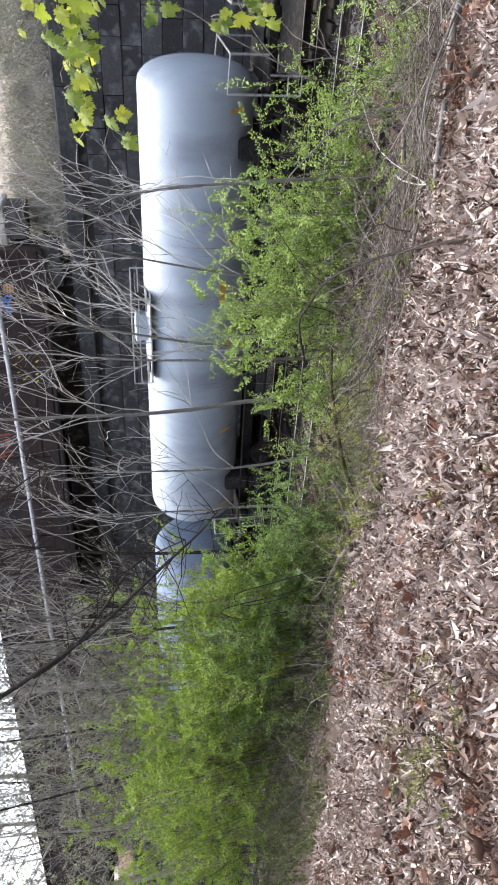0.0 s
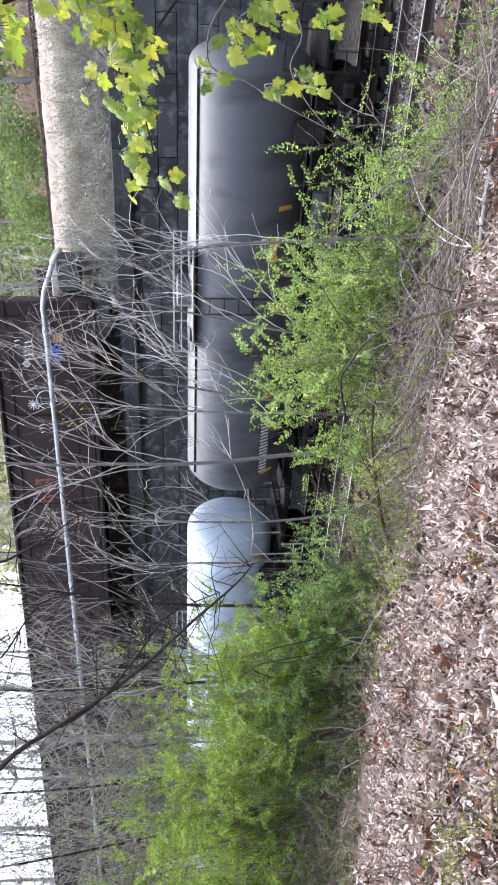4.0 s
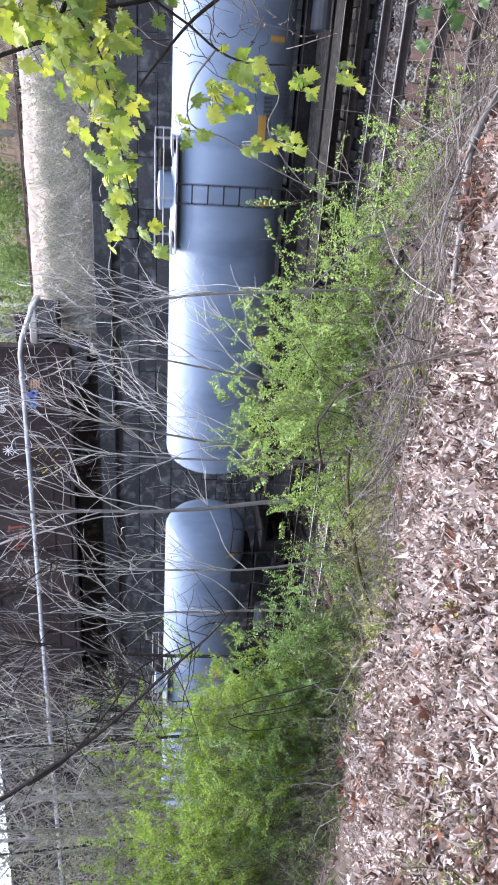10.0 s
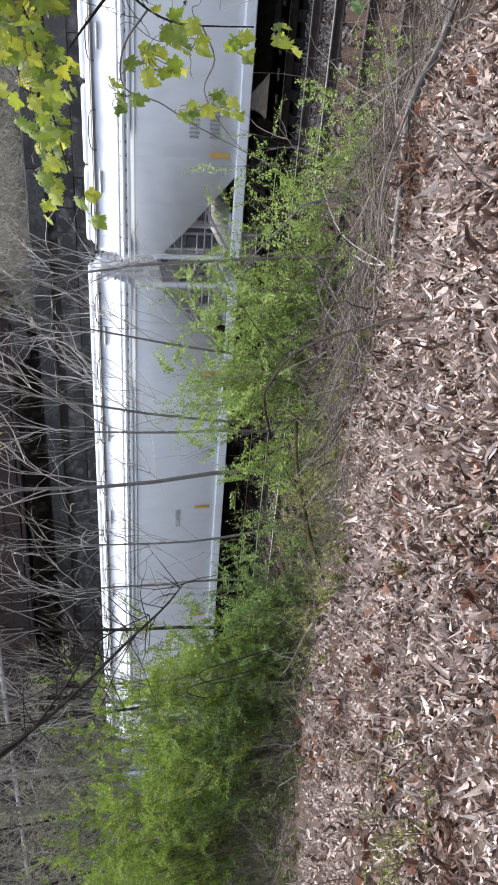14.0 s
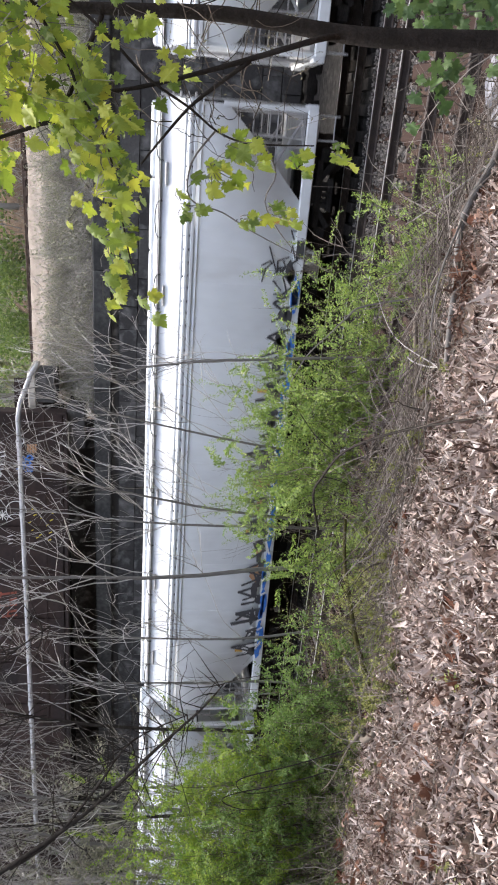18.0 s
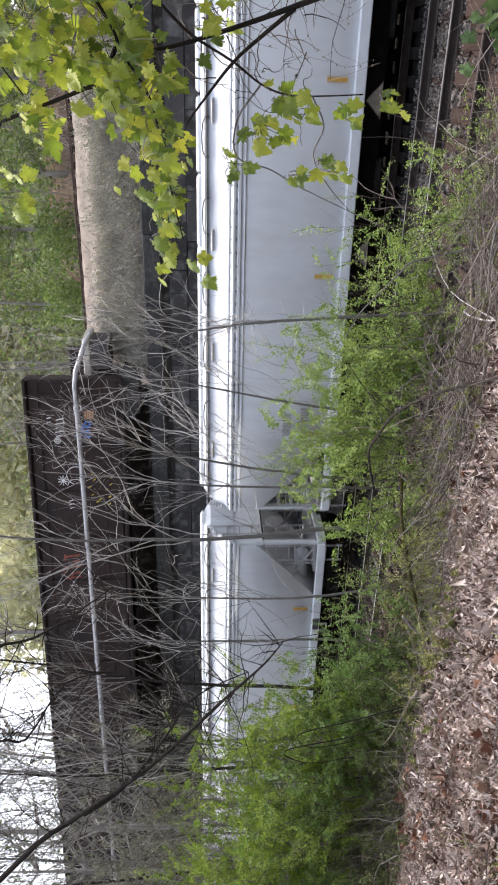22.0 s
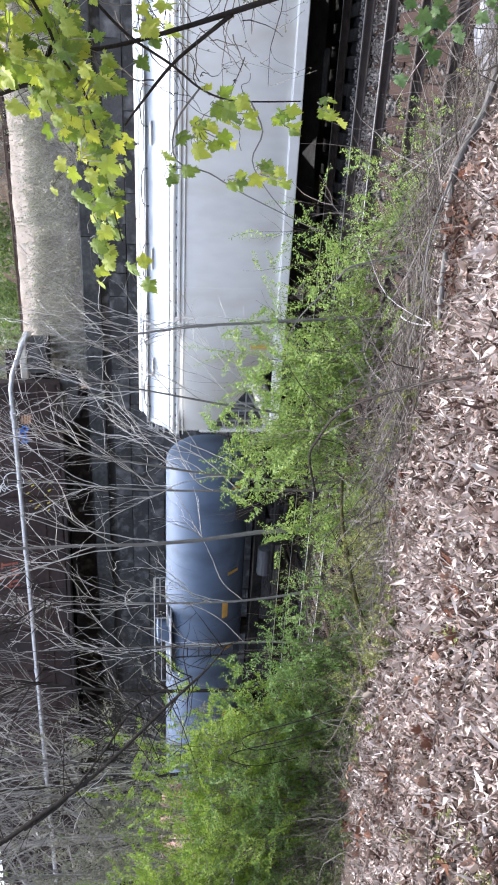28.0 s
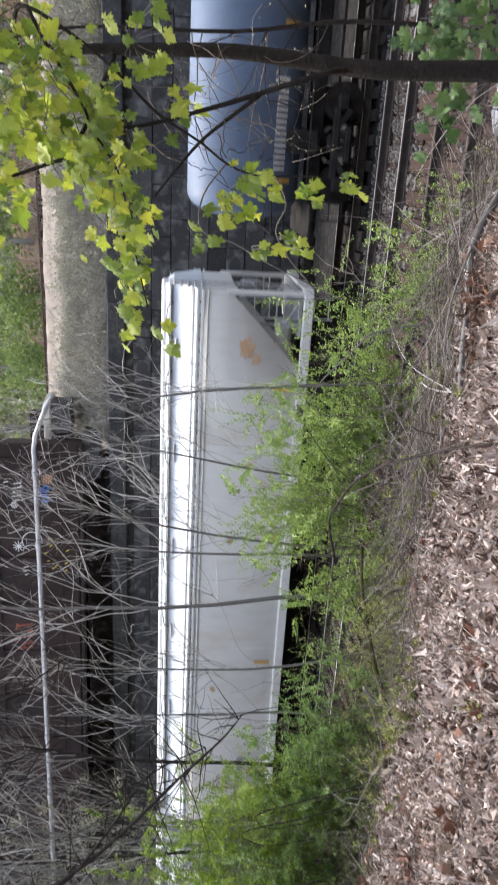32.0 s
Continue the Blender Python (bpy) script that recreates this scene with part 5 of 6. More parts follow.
fallen("fallen_branch", [on_ground(0.6, 5.75, 0.06), on_ground(0.25, 5.5, 0.12), on_ground(-0.11, 5.45, 0.05), on_ground(-0.5, 5.25, 0.1), on_ground(-0.98, 5.25, 0.04), on_ground(-1.25, 5.05, 0.07), on_ground(-1.6, 5.1, 0.03)], 0.034, 0.02, BARK_PALE, "pale grey fallen branch lying on dead leaves", sides=(([on_ground(-0.5, 5.25, 0.1), on_ground(-0.9, 4.9, 0.25), on_ground(-1.3, 4.75, 0.3)], 0.009), ([on_ground(-0.11, 5.45, 0.05), on_ground(-0.5, 5.8, 0.3), on_ground(-0.7, 6.3, 0.5)], 0.01)))
fallen("fallen_branch", [(-2.4, 5.9, 1.96), (-2.65, 5.9, 1.91), (-2.95, 5.9, 1.85), on_ground(-3.2, 5.9, 0.0)], 0.024, 0.028, BARK_PALE, "short pale broken stick among dry stems")
fallen("fallen_branch", [on_ground(-5.3, 5.0, 0.05), on_ground(-5.55, 5.15, 0.1), on_ground(-5.7, 5.45, 0.07), on_ground(-6.05, 5.6, 0.16), on_ground(-6.2, 6.1, 0.2), on_ground(-6.6, 6.6, 0.1)], 0.034, 0.012, STEM_BROWN, "grey-brown crooked dead branch at the edge of the leaves", sides=(([on_ground(-5.7, 5.45, 0.07), on_ground(-5.5, 5.8, 0.25), on_ground(-5.6, 6.2, 0.4)], 0.01), ([on_ground(-6.05, 5.6, 0.16), on_ground(-6.5, 5.5, 0.3), on_ground(-6.9, 5.7, 0.35)], 0.008)))
fallen("mossy_stem", [on_ground(-6.35, 6.3, -0.02), (-6.28, 6.8, 1.52), (-5.96, 7.2, 1.61), (-5.63, 7.6, 1.64), (-5.28, 8.0, 1.66), (-4.9, 8.4, 1.6)], 0.045, 0.02, MOSS, "leaning dead stem covered in yellow-green moss", sides=(([(-5.96, 7.2, 1.61), (-5.8, 7.4, 1.9), (-5.85, 7.5, 2.2)], 0.012), ([(-5.63, 7.6, 1.64), (-5.3, 7.6, 1.85), (-5.0, 7.5, 2.0)], 0.01)))
fallen("broken_stick", [on_ground(-6.55, 7.0, -0.02), (-6.36, 7.0, 1.58), (-6.11, 7.0, 1.78)], 0.024, 0.02, BARK_PALE, "short pale broken birch stick among undergrowth")
fallen("arched_stem", [on_ground(-1.0, 4.1, 0.0), (-1.19, 4.4, 1.98), (-1.42, 4.85, 1.93), (-1.7, 5.4, 1.96), (-1.8, 5.8, 2.0), (-1.9, 6.3, 1.9)], 0.011, 0.006, TWIG_PALE, "thin pale arching stem above the leaves", sides=(([(-1.42, 4.85, 1.93), (-1.75, 4.95, 2.0), (-2.1, 5.2, 1.9)], 0.006), ([(-1.7, 5.4, 1.96), (-1.6, 5.9, 2.2), (-1.3, 6.3, 2.3)], 0.005)))
fallen("bent_branch", [on_ground(-1.5, 3.75, 0.0), (-1.6, 4.0, 2.3), (-1.8, 4.43, 2.24), (-2.03, 4.86, 2.32), (-2.34, 5.29, 2.52), (-2.67, 5.71, 2.6), (-3.1, 6.14, 2.61), (-3.53, 6.57, 2.57), (-4.23, 7.0, 2.35)], 0.009, 0.013, BARK_DARK, "long dark dead stem arching over the dry brush", sides=(([(-2.67, 5.71, 2.6), (-2.55, 5.9, 2.8), (-2.3, 6.1, 3.0)], 0.006), ([(-3.1, 6.14, 2.61), (-3.2, 6.2, 2.35), (-3.45, 6.3, 2.1)], 0.006), ([(-2.34, 5.29, 2.52), (-2.6, 5.5, 2.4), (-2.9, 5.8, 2.4)], 0.005)))
fallen("crooked_twig", [on_ground(-2.8, 6.4, 0.0), (-3.04, 6.6, 1.98), (-3.29, 6.8, 2.25), (-3.49, 7.0, 2.34), (-3.52, 7.2, 2.5), (-3.69, 7.4, 2.7), (-3.88, 7.6, 3.05)], 0.006, 0.003, TWIG_DRY, "crooked dry twig standing before the green shrub", sides=(([(-3.49, 7.0, 2.34), (-3.7, 7.0, 2.4), (-3.9, 7.1, 2.6)], 0.003),))
fallen("fallen_branch", [(-1.47, 6.0, 2.0), (-1.72, 6.0, 1.95), (-2.02, 6.0, 1.89), (-2.33, 6.0, 1.86), on_ground(-2.7, 6.0, 0.0)], 0.02, 0.026, STEM_BROWN, "grey-brown dead branch along the brow of the bank")
fallen("leaning_stem", [on_ground(-1.5, 7.5, 0.0), (-1.7, 7.5, 2.0), (-1.85, 7.5, 2.21), (-2.05, 7.5, 2.39), (-2.29, 7.5, 2.6), (-2.6, 7.5, 2.75)], 0.012, 0.006, BARK_PALE, "pale leaning stem above the rails")
for k in range(2):
    x = -7.4 - 0.3 * k
    fallen("arched_stem", [on_ground(x + 0.3, 6.5, 0), (x, 6.5, 2.4), (x - 0.18, 6.5, 3.0 + 0.15 * k), (x - 0.32, 6.5, 3.1 + 0.15 * k), (x - 0.48, 6.5, 2.9), (x - 0.5, 6.6, 2.3)], 0.009, 0.004, BARK_DARK, "dark arching bramble stem at the bush edge")

# long crooked whips standing out of the brush
rw = random.Random(29)
for i in range(20):
    x, y = rw.uniform(-7.5, 0.2), rw.uniform(5.8, 8.6)
    d = Vector((rw.choice((-1, 1)) * rw.uniform(0.3, 1.1), rw.uniform(-0.3, 0.3), rw.uniform(0.3, 1.0)))
    line = bough(Vector((x, y, ground_z(x, y) - 0.05)), d, rw.uniform(0.9, 2.2), 0.32, rw, 9, -0.02)
    whip = part("crooked_whip", Soup().tube(line, rw.uniform(0.006, 0.011), 0.003, 5), TWIG_DRY, None)
    tagged(whip, "crooked dry stem leaning out of the brush", "stem", "dry stems in the brush")
    for _ in range(3):
        j = rw.randrange(3, 9)
        part("side_twig", Soup().tube(bough(line[j], (line[j] - line[j - 1]).normalized() + rand_dir(rw) * 0.9, rw.uniform(0.3, 0.8), 0.25, rw, 5), 0.005, 0.002, 4), TWIG_DRY, whip)

# bare saplings between the bank and the tracks
for i, (x, y, h, r, lx, ly, n) in enumerate(((-2.85, 9.5, 6.4, 0.032, 0.03, 0.0, 7), (-4.5, 9.5, 6.4, 0.028, 0.02, 0.02, 10), (-5.55, 9.5, 7.0, 0.032, 0.03, 0.0, 11), (-5.8, 9.6, 7.2, 0.032, 0.0, 0.03, 9), (-6.4, 9.5, 10.0, 0.044, 0.025, 0.0, 14), (-7.5, 9.5, 6.6, 0.03, -0.01, 0.0, 9), (-9.0, 9.4, 6.4, 0.03, 0.06, 0.0, 8), (-12.6, 9.6, 10.0, 0.048, 0.27, 0.0, 12))):
    bare_tree("bare_sapling", (x, y, ground_z(x, y)), h, r, (lx, ly), 40 + i, BARK_PALE, "slender leafless grey sapling beside the tracks", branches=n + 1, twigs=6, start=0.4)

# dark tree beside the bush whose boughs hang over it
over = thing("overhanging_tree", pose(-17.6, 6.0, ground_z(-17.6, 6.0)), "dark leafless tree with long drooping forked boughs", "tree")
oo = over.matrix_basis.translation
part("trunk", Soup().tube(curve([Vector(p) - oo for p in ((-17.6, 6.0, 1.7), (-17.7, 6.0, 4.5), (-17.5, 6.1, 8.0), (-17.7, 6.2, 12.0))]), 0.16, 0.09, 10), BARK_DARK, over, smooth=True)
rg = random.Random(61)
lt = Soup()
for r0, pts in (
        (0.055, ((-17.5, 6.1, 8.6), (-12.6, 6.8, 8.2), (-10.7, 7.0, 7.08), (-9.79, 7.0, 6.17), (-8.77, 7.0, 5.08), (-7.51, 7.0, 4.06), (-6.9, 7.0, 3.55), (-6.5, 7.0, 3.3))),
        (0.024, ((-9.79, 7.0, 6.1), (-9.23, 7.0, 5.5), (-8.24, 7.0, 4.89), (-7.45, 7.0, 4.45), (-7.01, 7.0, 3.74))),
        (0.036, ((-17.5, 6.1, 9.2), (-12.0, 6.8, 8.2), (-8.8, 6.9, 7.9), (-6.76, 7.0, 7.2), (-6.36, 7.0, 6.45), (-6.0, 7.0, 5.93), (-5.57, 7.0, 5.41))),
        (0.026, ((-17.6, 6.1, 9.0), (-12.4, 6.8, 8.4), (-8.54, 7.0, 7.31), (-8.17, 7.0, 6.76), (-7.16, 7.0, 6.14), (-6.96, 7.0, 5.5))),
        (0.03, ((-17.6, 6.1, 10.2), (-12.5, 6.4, 9.3), (-10.5, 6.8, 8.0), (-9.0, 7.2, 7.4), (-7.4, 7.4, 7.1)))):
    line = curve([Vector(p) - oo for p in pts])
    part("bough", Soup().tube(line, r0, 0.007, 7), BARK_DARK, over, smooth=True)
    for _ in range(34):
        a = rg.randrange(len(line) // 4, len(line))
        tw = bough(line[a], rand_dir(rg) + Vector((0.3, 0, 0.3)), rg.uniform(0.4, 1.5), 0.22, rg, 5, 0.03)
        lt.tube(tw, 0.008, 0.002, 4, False)
        for _ in range(2):
            lt.tube(bough(tw[rg.randrange(1, 5)], rand_dir(rg) + Vector((0.2, 0, 0.4)), rg.uniform(0.2, 0.6), 0.22, rg, 4, 0.03), 0.004, 0.0015, 3, False)
tagged(part("twig_mass", lt, BARK_DARK, over), kind="stuff")

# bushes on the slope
# tall bushes yellower, low ones deeper: light on the tops put into leaf colour
leafy_bush("green_bush", -13.8, -8.6, 6.6, 8.6, lambda x: min(5.9, 4.3 - 0.5 * (x + 9.1)), 170, 104, 0.054, 71, BUSH_YELLOW, STEM_BROWN, "dense yellow-green bush in fresh leaf", low=3)
leafy_bush("green_bush", -20.0, -13.0, 6.2, 8.8, 6.3, 160, 80, 0.062, 72, BUSH_YELLOW, STEM_BROWN, "tall dense yellow-green bush at the bank top", low=3)
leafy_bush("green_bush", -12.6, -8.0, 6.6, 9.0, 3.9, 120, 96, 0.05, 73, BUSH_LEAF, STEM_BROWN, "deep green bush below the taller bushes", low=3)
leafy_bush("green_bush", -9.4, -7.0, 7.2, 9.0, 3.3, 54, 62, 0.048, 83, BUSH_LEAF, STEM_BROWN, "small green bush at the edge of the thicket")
leafy_bush("green_shrub", -6.0, -2.8, 8.8, 9.9, 3.4, 120, 84, 0.05, 74, SHRUB_LEAF, STEM_BROWN, "loose green shrub with fine leaves before the train", bare=0.12, low=4, short=0.72)
leafy_bush("green_shrub", -3.2, -1.2, 9.4, 10.2, 2.7, 40, 62, 0.042, 75, SHRUB_LEAF, STEM_BROWN, "small feathery green shrub beside the tracks", bare=0.2, low=4)
leafy_bush("green_shrub", -2.3, -0.3, 10.2, 11.0, 1.15, 40, 34, 0.042, 76, SHRUB_LEAF, STEM_BROWN, "low sprays of new green shoots by the rails", lean=0.8, low=3)
leafy_bush("green_shrub", -7.9, -5.2, 9.5, 10.4, 2.7, 44, 20, 0.044, 89, SHRUB_LEAF, STEM_BROWN, "open sprigs of pale new leaves beside the rails", lean=0.5, bare=0.25, low=3)
leafy_bush("undergrowth", -11.5, -5.2, 7.2, 10.4, 2.1, 190, 40, 0.036, 77, DULL_LEAF, STEM_BROWN, "olive-brown undergrowth with sparse small leaves", lean=0.9, bare=0.2)
leafy_bush("undergrowth", -13.0, -5.0, 10.2, 11.2, 0.9, 120, 26, 0.036, 84, DULL_LEAF, STEM_BROWN, "low olive weeds along the outer rail", lean=0.8, bare=0.2)
# SHADE_LEAF growth carries the shade along the bush foot in its colour
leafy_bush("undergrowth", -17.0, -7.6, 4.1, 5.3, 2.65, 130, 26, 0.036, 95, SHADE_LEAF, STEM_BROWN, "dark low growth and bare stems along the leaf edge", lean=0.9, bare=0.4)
leafy_bush("undergrowth", -6.6, -2.2, 6.2, 8.8, 1.75, 100, 30, 0.034, 82, DULL_LEAF, STEM_BROWN, "thin dry undergrowth with scattered small leaves", lean=1.0, bare=0.4)
leafy_bush("undergrowth", -19.0, -7.4, 5.5, 7.4, 2.9, 220, 36, 0.04, 78, SHADE_LEAF, STEM_BROWN, "undergrowth at the foot of the bush, shade in its leaf colour", lean=0.9, bare=0.45)
leafy_bush("undergrowth", -3.4, 0.2, 5.0, 7.6, 1.8, 44, 14, 0.034, 79, DULL_LEAF, STEM_BROWN, "thin sprigs with a few small green leaves", lean=1.0, bare=0.5)
leafy_bush("undergrowth", -5.5, -0.8, 2.2, 4.9, 2.75, 14, 5, 0.03, 86, DULL_LEAF, STEM_BROWN, "small green sprigs growing through the dead leaves", lean=0.9, bare=0.3)
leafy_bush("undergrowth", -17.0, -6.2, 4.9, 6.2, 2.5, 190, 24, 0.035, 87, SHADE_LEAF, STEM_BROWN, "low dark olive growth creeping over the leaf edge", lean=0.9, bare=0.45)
leafy_bush("undergrowth", -7.4, -1.2, 4.9, 6.6, 2.35, 110, 28, 0.034, 94, DULL_LEAF, TWIG_DRY, "thin olive sprigs and dry stems over the leaf edge", lean=1.1, bare=0.45, shoots=7)
leafy_bush("undergrowth", -4.6, -3.6, 1.9, 2.5, 2.9, 12, 14, 0.026, 88, DULL_LEAF, STEM_BROWN, "clump of small olive leaves beside the path", lean=0.8, bare=0.2)
leafy_bush("undergrowth", -1.3, 0.6, 5.6, 8.4, 1.7, 60, 3, 0.03, 90, DULL_LEAF, TWIG_DRY, "leafless tangle of fine stems above the rails", lean=1.0, bare=0.9, shoots=8)
leafy_bush("undergrowth", -24.0, -12.0, 9.4, 10.8, 4.6, 120, 34, 0.05, 80, FEATHER_LEAF, TWIG_DRY, "grey-green thicket beyond the bush beside the line", lean=0.3, bare=0.25)
leafy_bush("feathery_tree", -17.6, -12.2, 9.3, 10.8, 8.0, 130, 40, 0.075, 81, FEATHER_LEAF, TWIG_GREY, "olive-grey feathery small tree beside the bridge", lean=0.1, category="small tree", group="feathery trees", low=5)
leafy_bush("feathery_tree", -23.5, -16.0, 9.3, 10.8, 9.4, 130, 34, 0.08, 85, FEATHER_LEAF, TWIG_GREY, "tall olive-grey feathery tree beside the line", lean=0.1, category="small tree", group="feathery trees", low=5)
for i, (x, y, h, r, lean) in enumerate(((-10.6, 10.0, 12.0, 0.045, 0.06), (-12.2, 9.8, 12.5, 0.045, -0.06), (-14.9, 9.9, 13.5, 0.06, 0.2), (-16.0, 9.9, 14.0, 0.06, 0.15), (-16.6, 10.3, 14.5, 0.05, 0.06), (-18.4, 10.2, 14.5, 0.05, -0.06), (-20.5, 10.4, 15.0, 0.05, 0.06))):
    bare_tree("bare_sapling", (x, y, ground_z(x, y)), h, r, (lean, 0.0), 140 + i, BARK_PALE if lean > 0.1 else BARK_DARK, "tall leafless grey sapling with fine twigs", branches=24, twigs=13, start=0.45, reach=0.36, side=0.0, twig_mat=TWIG_GREY)
for i, (x, y, h) in enumerate(((-12.4, 10.3, 8.0), (-14.0, 10.6, 8.6), (-15.6, 10.4, 9.0), (-17.6, 10.7, 9.6), (-19.8, 10.6, 10.5), (-22.5, 10.8, 11.5))):
    bare_tree("bare_sapling", (x, y, ground_z(x, y)), h, 0.03, (0.1, 0.0), 170 + i, BARK_PALE, "slim leafless sapling in the grey thicket", branches=16, twigs=8, start=0.35, reach=0.34, side=0.1, twig_mat=TWIG_GREY)


# maple at the camera's side
def make_maple():
    rng = random.Random(91)
    bx, by = 0.46, 4.0
    maple = thing("maple_tree", pose(bx, by, ground_z(bx, by)), "young maple with dark trunk and fresh lime-green leaves", "tree")
    o = Vector((bx, by, ground_z(bx, by)))
    part("trunk", Soup().tube(curve([Vector(p) + Vector((0.03, 0, 0)) - o for p in ((0.46, 4.0, 2.2), (0.44, 4.0, 2.6), (0.41, 4.0, 3.14), (0.41, 4.0, 3.43), (0.44, 4.0, 3.95), (0.42, 4.0, 4.4), (0.4, 4.0, 4.74), (0.37, 4.0, 5.09), (0.33, 4.05, 5.6))]), 0.06, 0.012, 10), BARK_DARK, maple, smooth=True)
    limbs = (
        (0.016, 0.007, BARK_DARK, ((0.42, 4.0, 3.4), (0.38, 3.6, 3.5), (0.34, 3.4, 3.62), (0.24, 3.4, 3.91), (0.18, 3.4, 4.09), (0.1, 3.4, 4.36), (0.05, 3.4, 4.62))),
        (0.01, 0.004, BARK_DARK, ((0.24, 3.4, 3.89), (0.14, 3.4, 4.02), (0.04, 3.4, 4.14), (-0.1, 3.4, 4.26), (-0.2, 3.4, 4.34))),
        (0.009, 0.003, BARK_DARK, ((0.38, 4.0, 5.0), (0.46, 3.5, 4.92), (0.49, 3.3, 4.83), (0.38, 3.3, 4.62), (0.27, 3.3, 4.47), (0.14, 3.35, 4.32), (0.04, 3.35, 4.14), (-0.04, 3.4, 4.02), (-0.08, 3.4, 3.9), (-0.08, 3.4, 3.76), (-0.07, 3.4, 3.58))),
        (0.008, 0.003, BARK_DARK, ((0.49, 3.3, 4.83), (0.36, 3.3, 4.76), (0.16, 3.3, 4.63), (0.06, 3.3, 4.59), (-0.09, 3.3, 4.49), (-0.3, 3.3, 4.44), (-0.5, 3.3, 4.4), (-0.67, 3.3, 4.36))),
        (0.012, 0.007, BARK_DARK, ((0.41, 4.0, 4.55), (0.2, 3.6, 4.6), (-0.03, 3.3, 4.67), (-0.07, 3.3, 4.75), (-0.12, 3.3, 4.88), (-0.2, 3.3, 5.1))),
        (0.0045, 0.002, BARK_PALE, ((-0.04, 3.4, 4.02), (-0.18, 3.4, 4.12), (-0.33, 3.4, 4.12), (-0.38, 3.4, 3.97), (-0.45, 3.4, 3.84), (-0.55, 3.4, 3.61), (-0.63, 3.4, 3.42))),
        (0.004, 0.002, BARK_PALE, ((-0.08, 3.4, 3.8), (-0.2, 3.4, 3.74), (-0.32, 3.4, 3.78), (-0.45, 3.4, 3.7), (-0.55, 3.4, 3.6))),
        (0.004, 0.002, BARK_DARK, ((-0.2, 3.3, 5.1), (-0.35, 3.3, 5.17), (-0.5, 3.3, 5.15))),
        (0.006, 0.003, BARK_DARK, ((0.4, 4.0, 4.74), (0.3, 3.5, 5.0), (0.18, 3.3, 5.12), (0.05, 3.3, 5.1), (-0.1, 3.3, 5.0))),
    )
    for r0, r1, bark, line in limbs:
        part("limb", Soup().tube(curve([Vector(p) - o for p in line]), r0, r1, 7), bark, maple, smooth=True)
    for _ in range(7):
        q = Vector((rng.uniform(-0.12, 0.02), 3.4, rng.uniform(3.8, 4.05)))
        part("tendril", Soup().tube(curve([v - o for v in bough(q, rand_dir(rng), rng.uniform(0.15, 0.35), 0.75, rng, 7)]), 0.0022, 0.0012, 4), BARK_DARK, maple, "thin curling dark tendril")
    hang = Soup()
    for _ in range(26):
        q = Vector((rng.uniform(-0.05, 0.5), rng.uniform(3.5, 3.95), rng.uniform(3.75, 4.5)))
        tw = bough(q, Vector((rng.uniform(-0.8, 0.3), rng.uniform(-0.3, 0.3), rng.uniform(-0.8, 0.2))), rng.uniform(0.15, 0.5), 0.35, rng, 7, -0.1)
        hang.tube([v - o for v in tw], 0.0028, 0.0012, 4, False)
    tagged(part("hanging_twig_mass", hang, STEM_BROWN, maple, "fine drooping twigs"), kind="stuff")
    leaves, stalks = Soup(), Soup()
    clumps = (
        (0.15, 4.92, 0.14, 26), (0.04, 4.76, 0.14, 24), (0.11, 4.55, 0.12, 16), (-0.04, 4.61, 0.12, 22), (-0.12, 4.47, 0.12, 22),
        (-0.34, 4.5, 0.1, 16), (-0.5, 4.44, 0.09, 12), (-0.67, 4.47, 0.06, 7), (-0.79, 4.3, 0.04, 4), (-0.22, 4.96, 0.09, 9), (0.2, 4.24, 0.08, 5),
        (-0.35, 4.12, 0.07, 6), (-0.19, 4.0, 0.09, 11), (-0.14, 3.88, 0.06, 6), (-0.39, 3.87, 0.05, 5), (-0.36, 3.73, 0.04, 4), (-0.08, 3.93, 0.06, 5), (-0.13, 3.65, 0.05, 4), (-0.08, 3.47, 0.05, 4),
        (0.3, 4.75, 0.15, 22), (0.3, 5.05, 0.16, 26), (0.12, 5.22, 0.14, 14), (0.0, 5.1, 0.14, 12), (0.4, 4.4, 0.12, 7), (-0.5, 5.14, 0.06, 6))
    blades = []
    for k in range(12):
        t = Soup()
        maple_leaf(t, Vector((0, 0, 0)), Vector((0, 1, 0)), Vector((0, 0, 1)), 1.0, rng.uniform(-0.1, 0.7), rng.uniform(-0.1, 0.8))
        blades.append(mesh_of("leaf", t.v, t.f, MAPLE_BLADE, True))
    single = 0
    for cx, cz, sp, n in sorted(clumps, key=lambda c: c[1]):
        c = Vector((cx, 3.3, cz))
        for _ in range(round(n * (1.9 if cz > 4.35 else 1.4))):
            p = c + Vector((rng.gauss(0, sp * 0.7), rng.gauss(0, 0.15), rng.gauss(0, sp * 0.6)))
            d = Vector((rng.uniform(-1.2, 0.5), rng.uniform(-0.7, 0.6), -0.7))
            nrm = Vector((rng.uniform(-1.0, 1.0), -0.7, rng.uniform(0.0, 1.3)))
            size = rng.uniform(0.04, 0.088)
            if single < 300:
                bx_, by_, bz_ = basis(d, nrm)
                leaf = part("leaf", blades[single % 12], MAPLE_BLADE, maple)
                leaf.matrix_local = Matrix.Translation(p - o) @ Matrix((bx_, by_, bz_)).transposed().to_4x4() @ Matrix.Scale(size, 4)
                single += 1
            else:
                maple_leaf(leaves, p - o, d, nrm, size, rng.uniform(-0.1, 0.7), rng.uniform(-0.1, 0.8))
            q = c + (p - c) * 0.3 + Vector((0, 0.02, 0.03))
            stalks.tube([q - o, (q + p) / 2 - o + Vector((0, 0, 0.012)), p - o], 0.0022, 0.0015, 3, False)
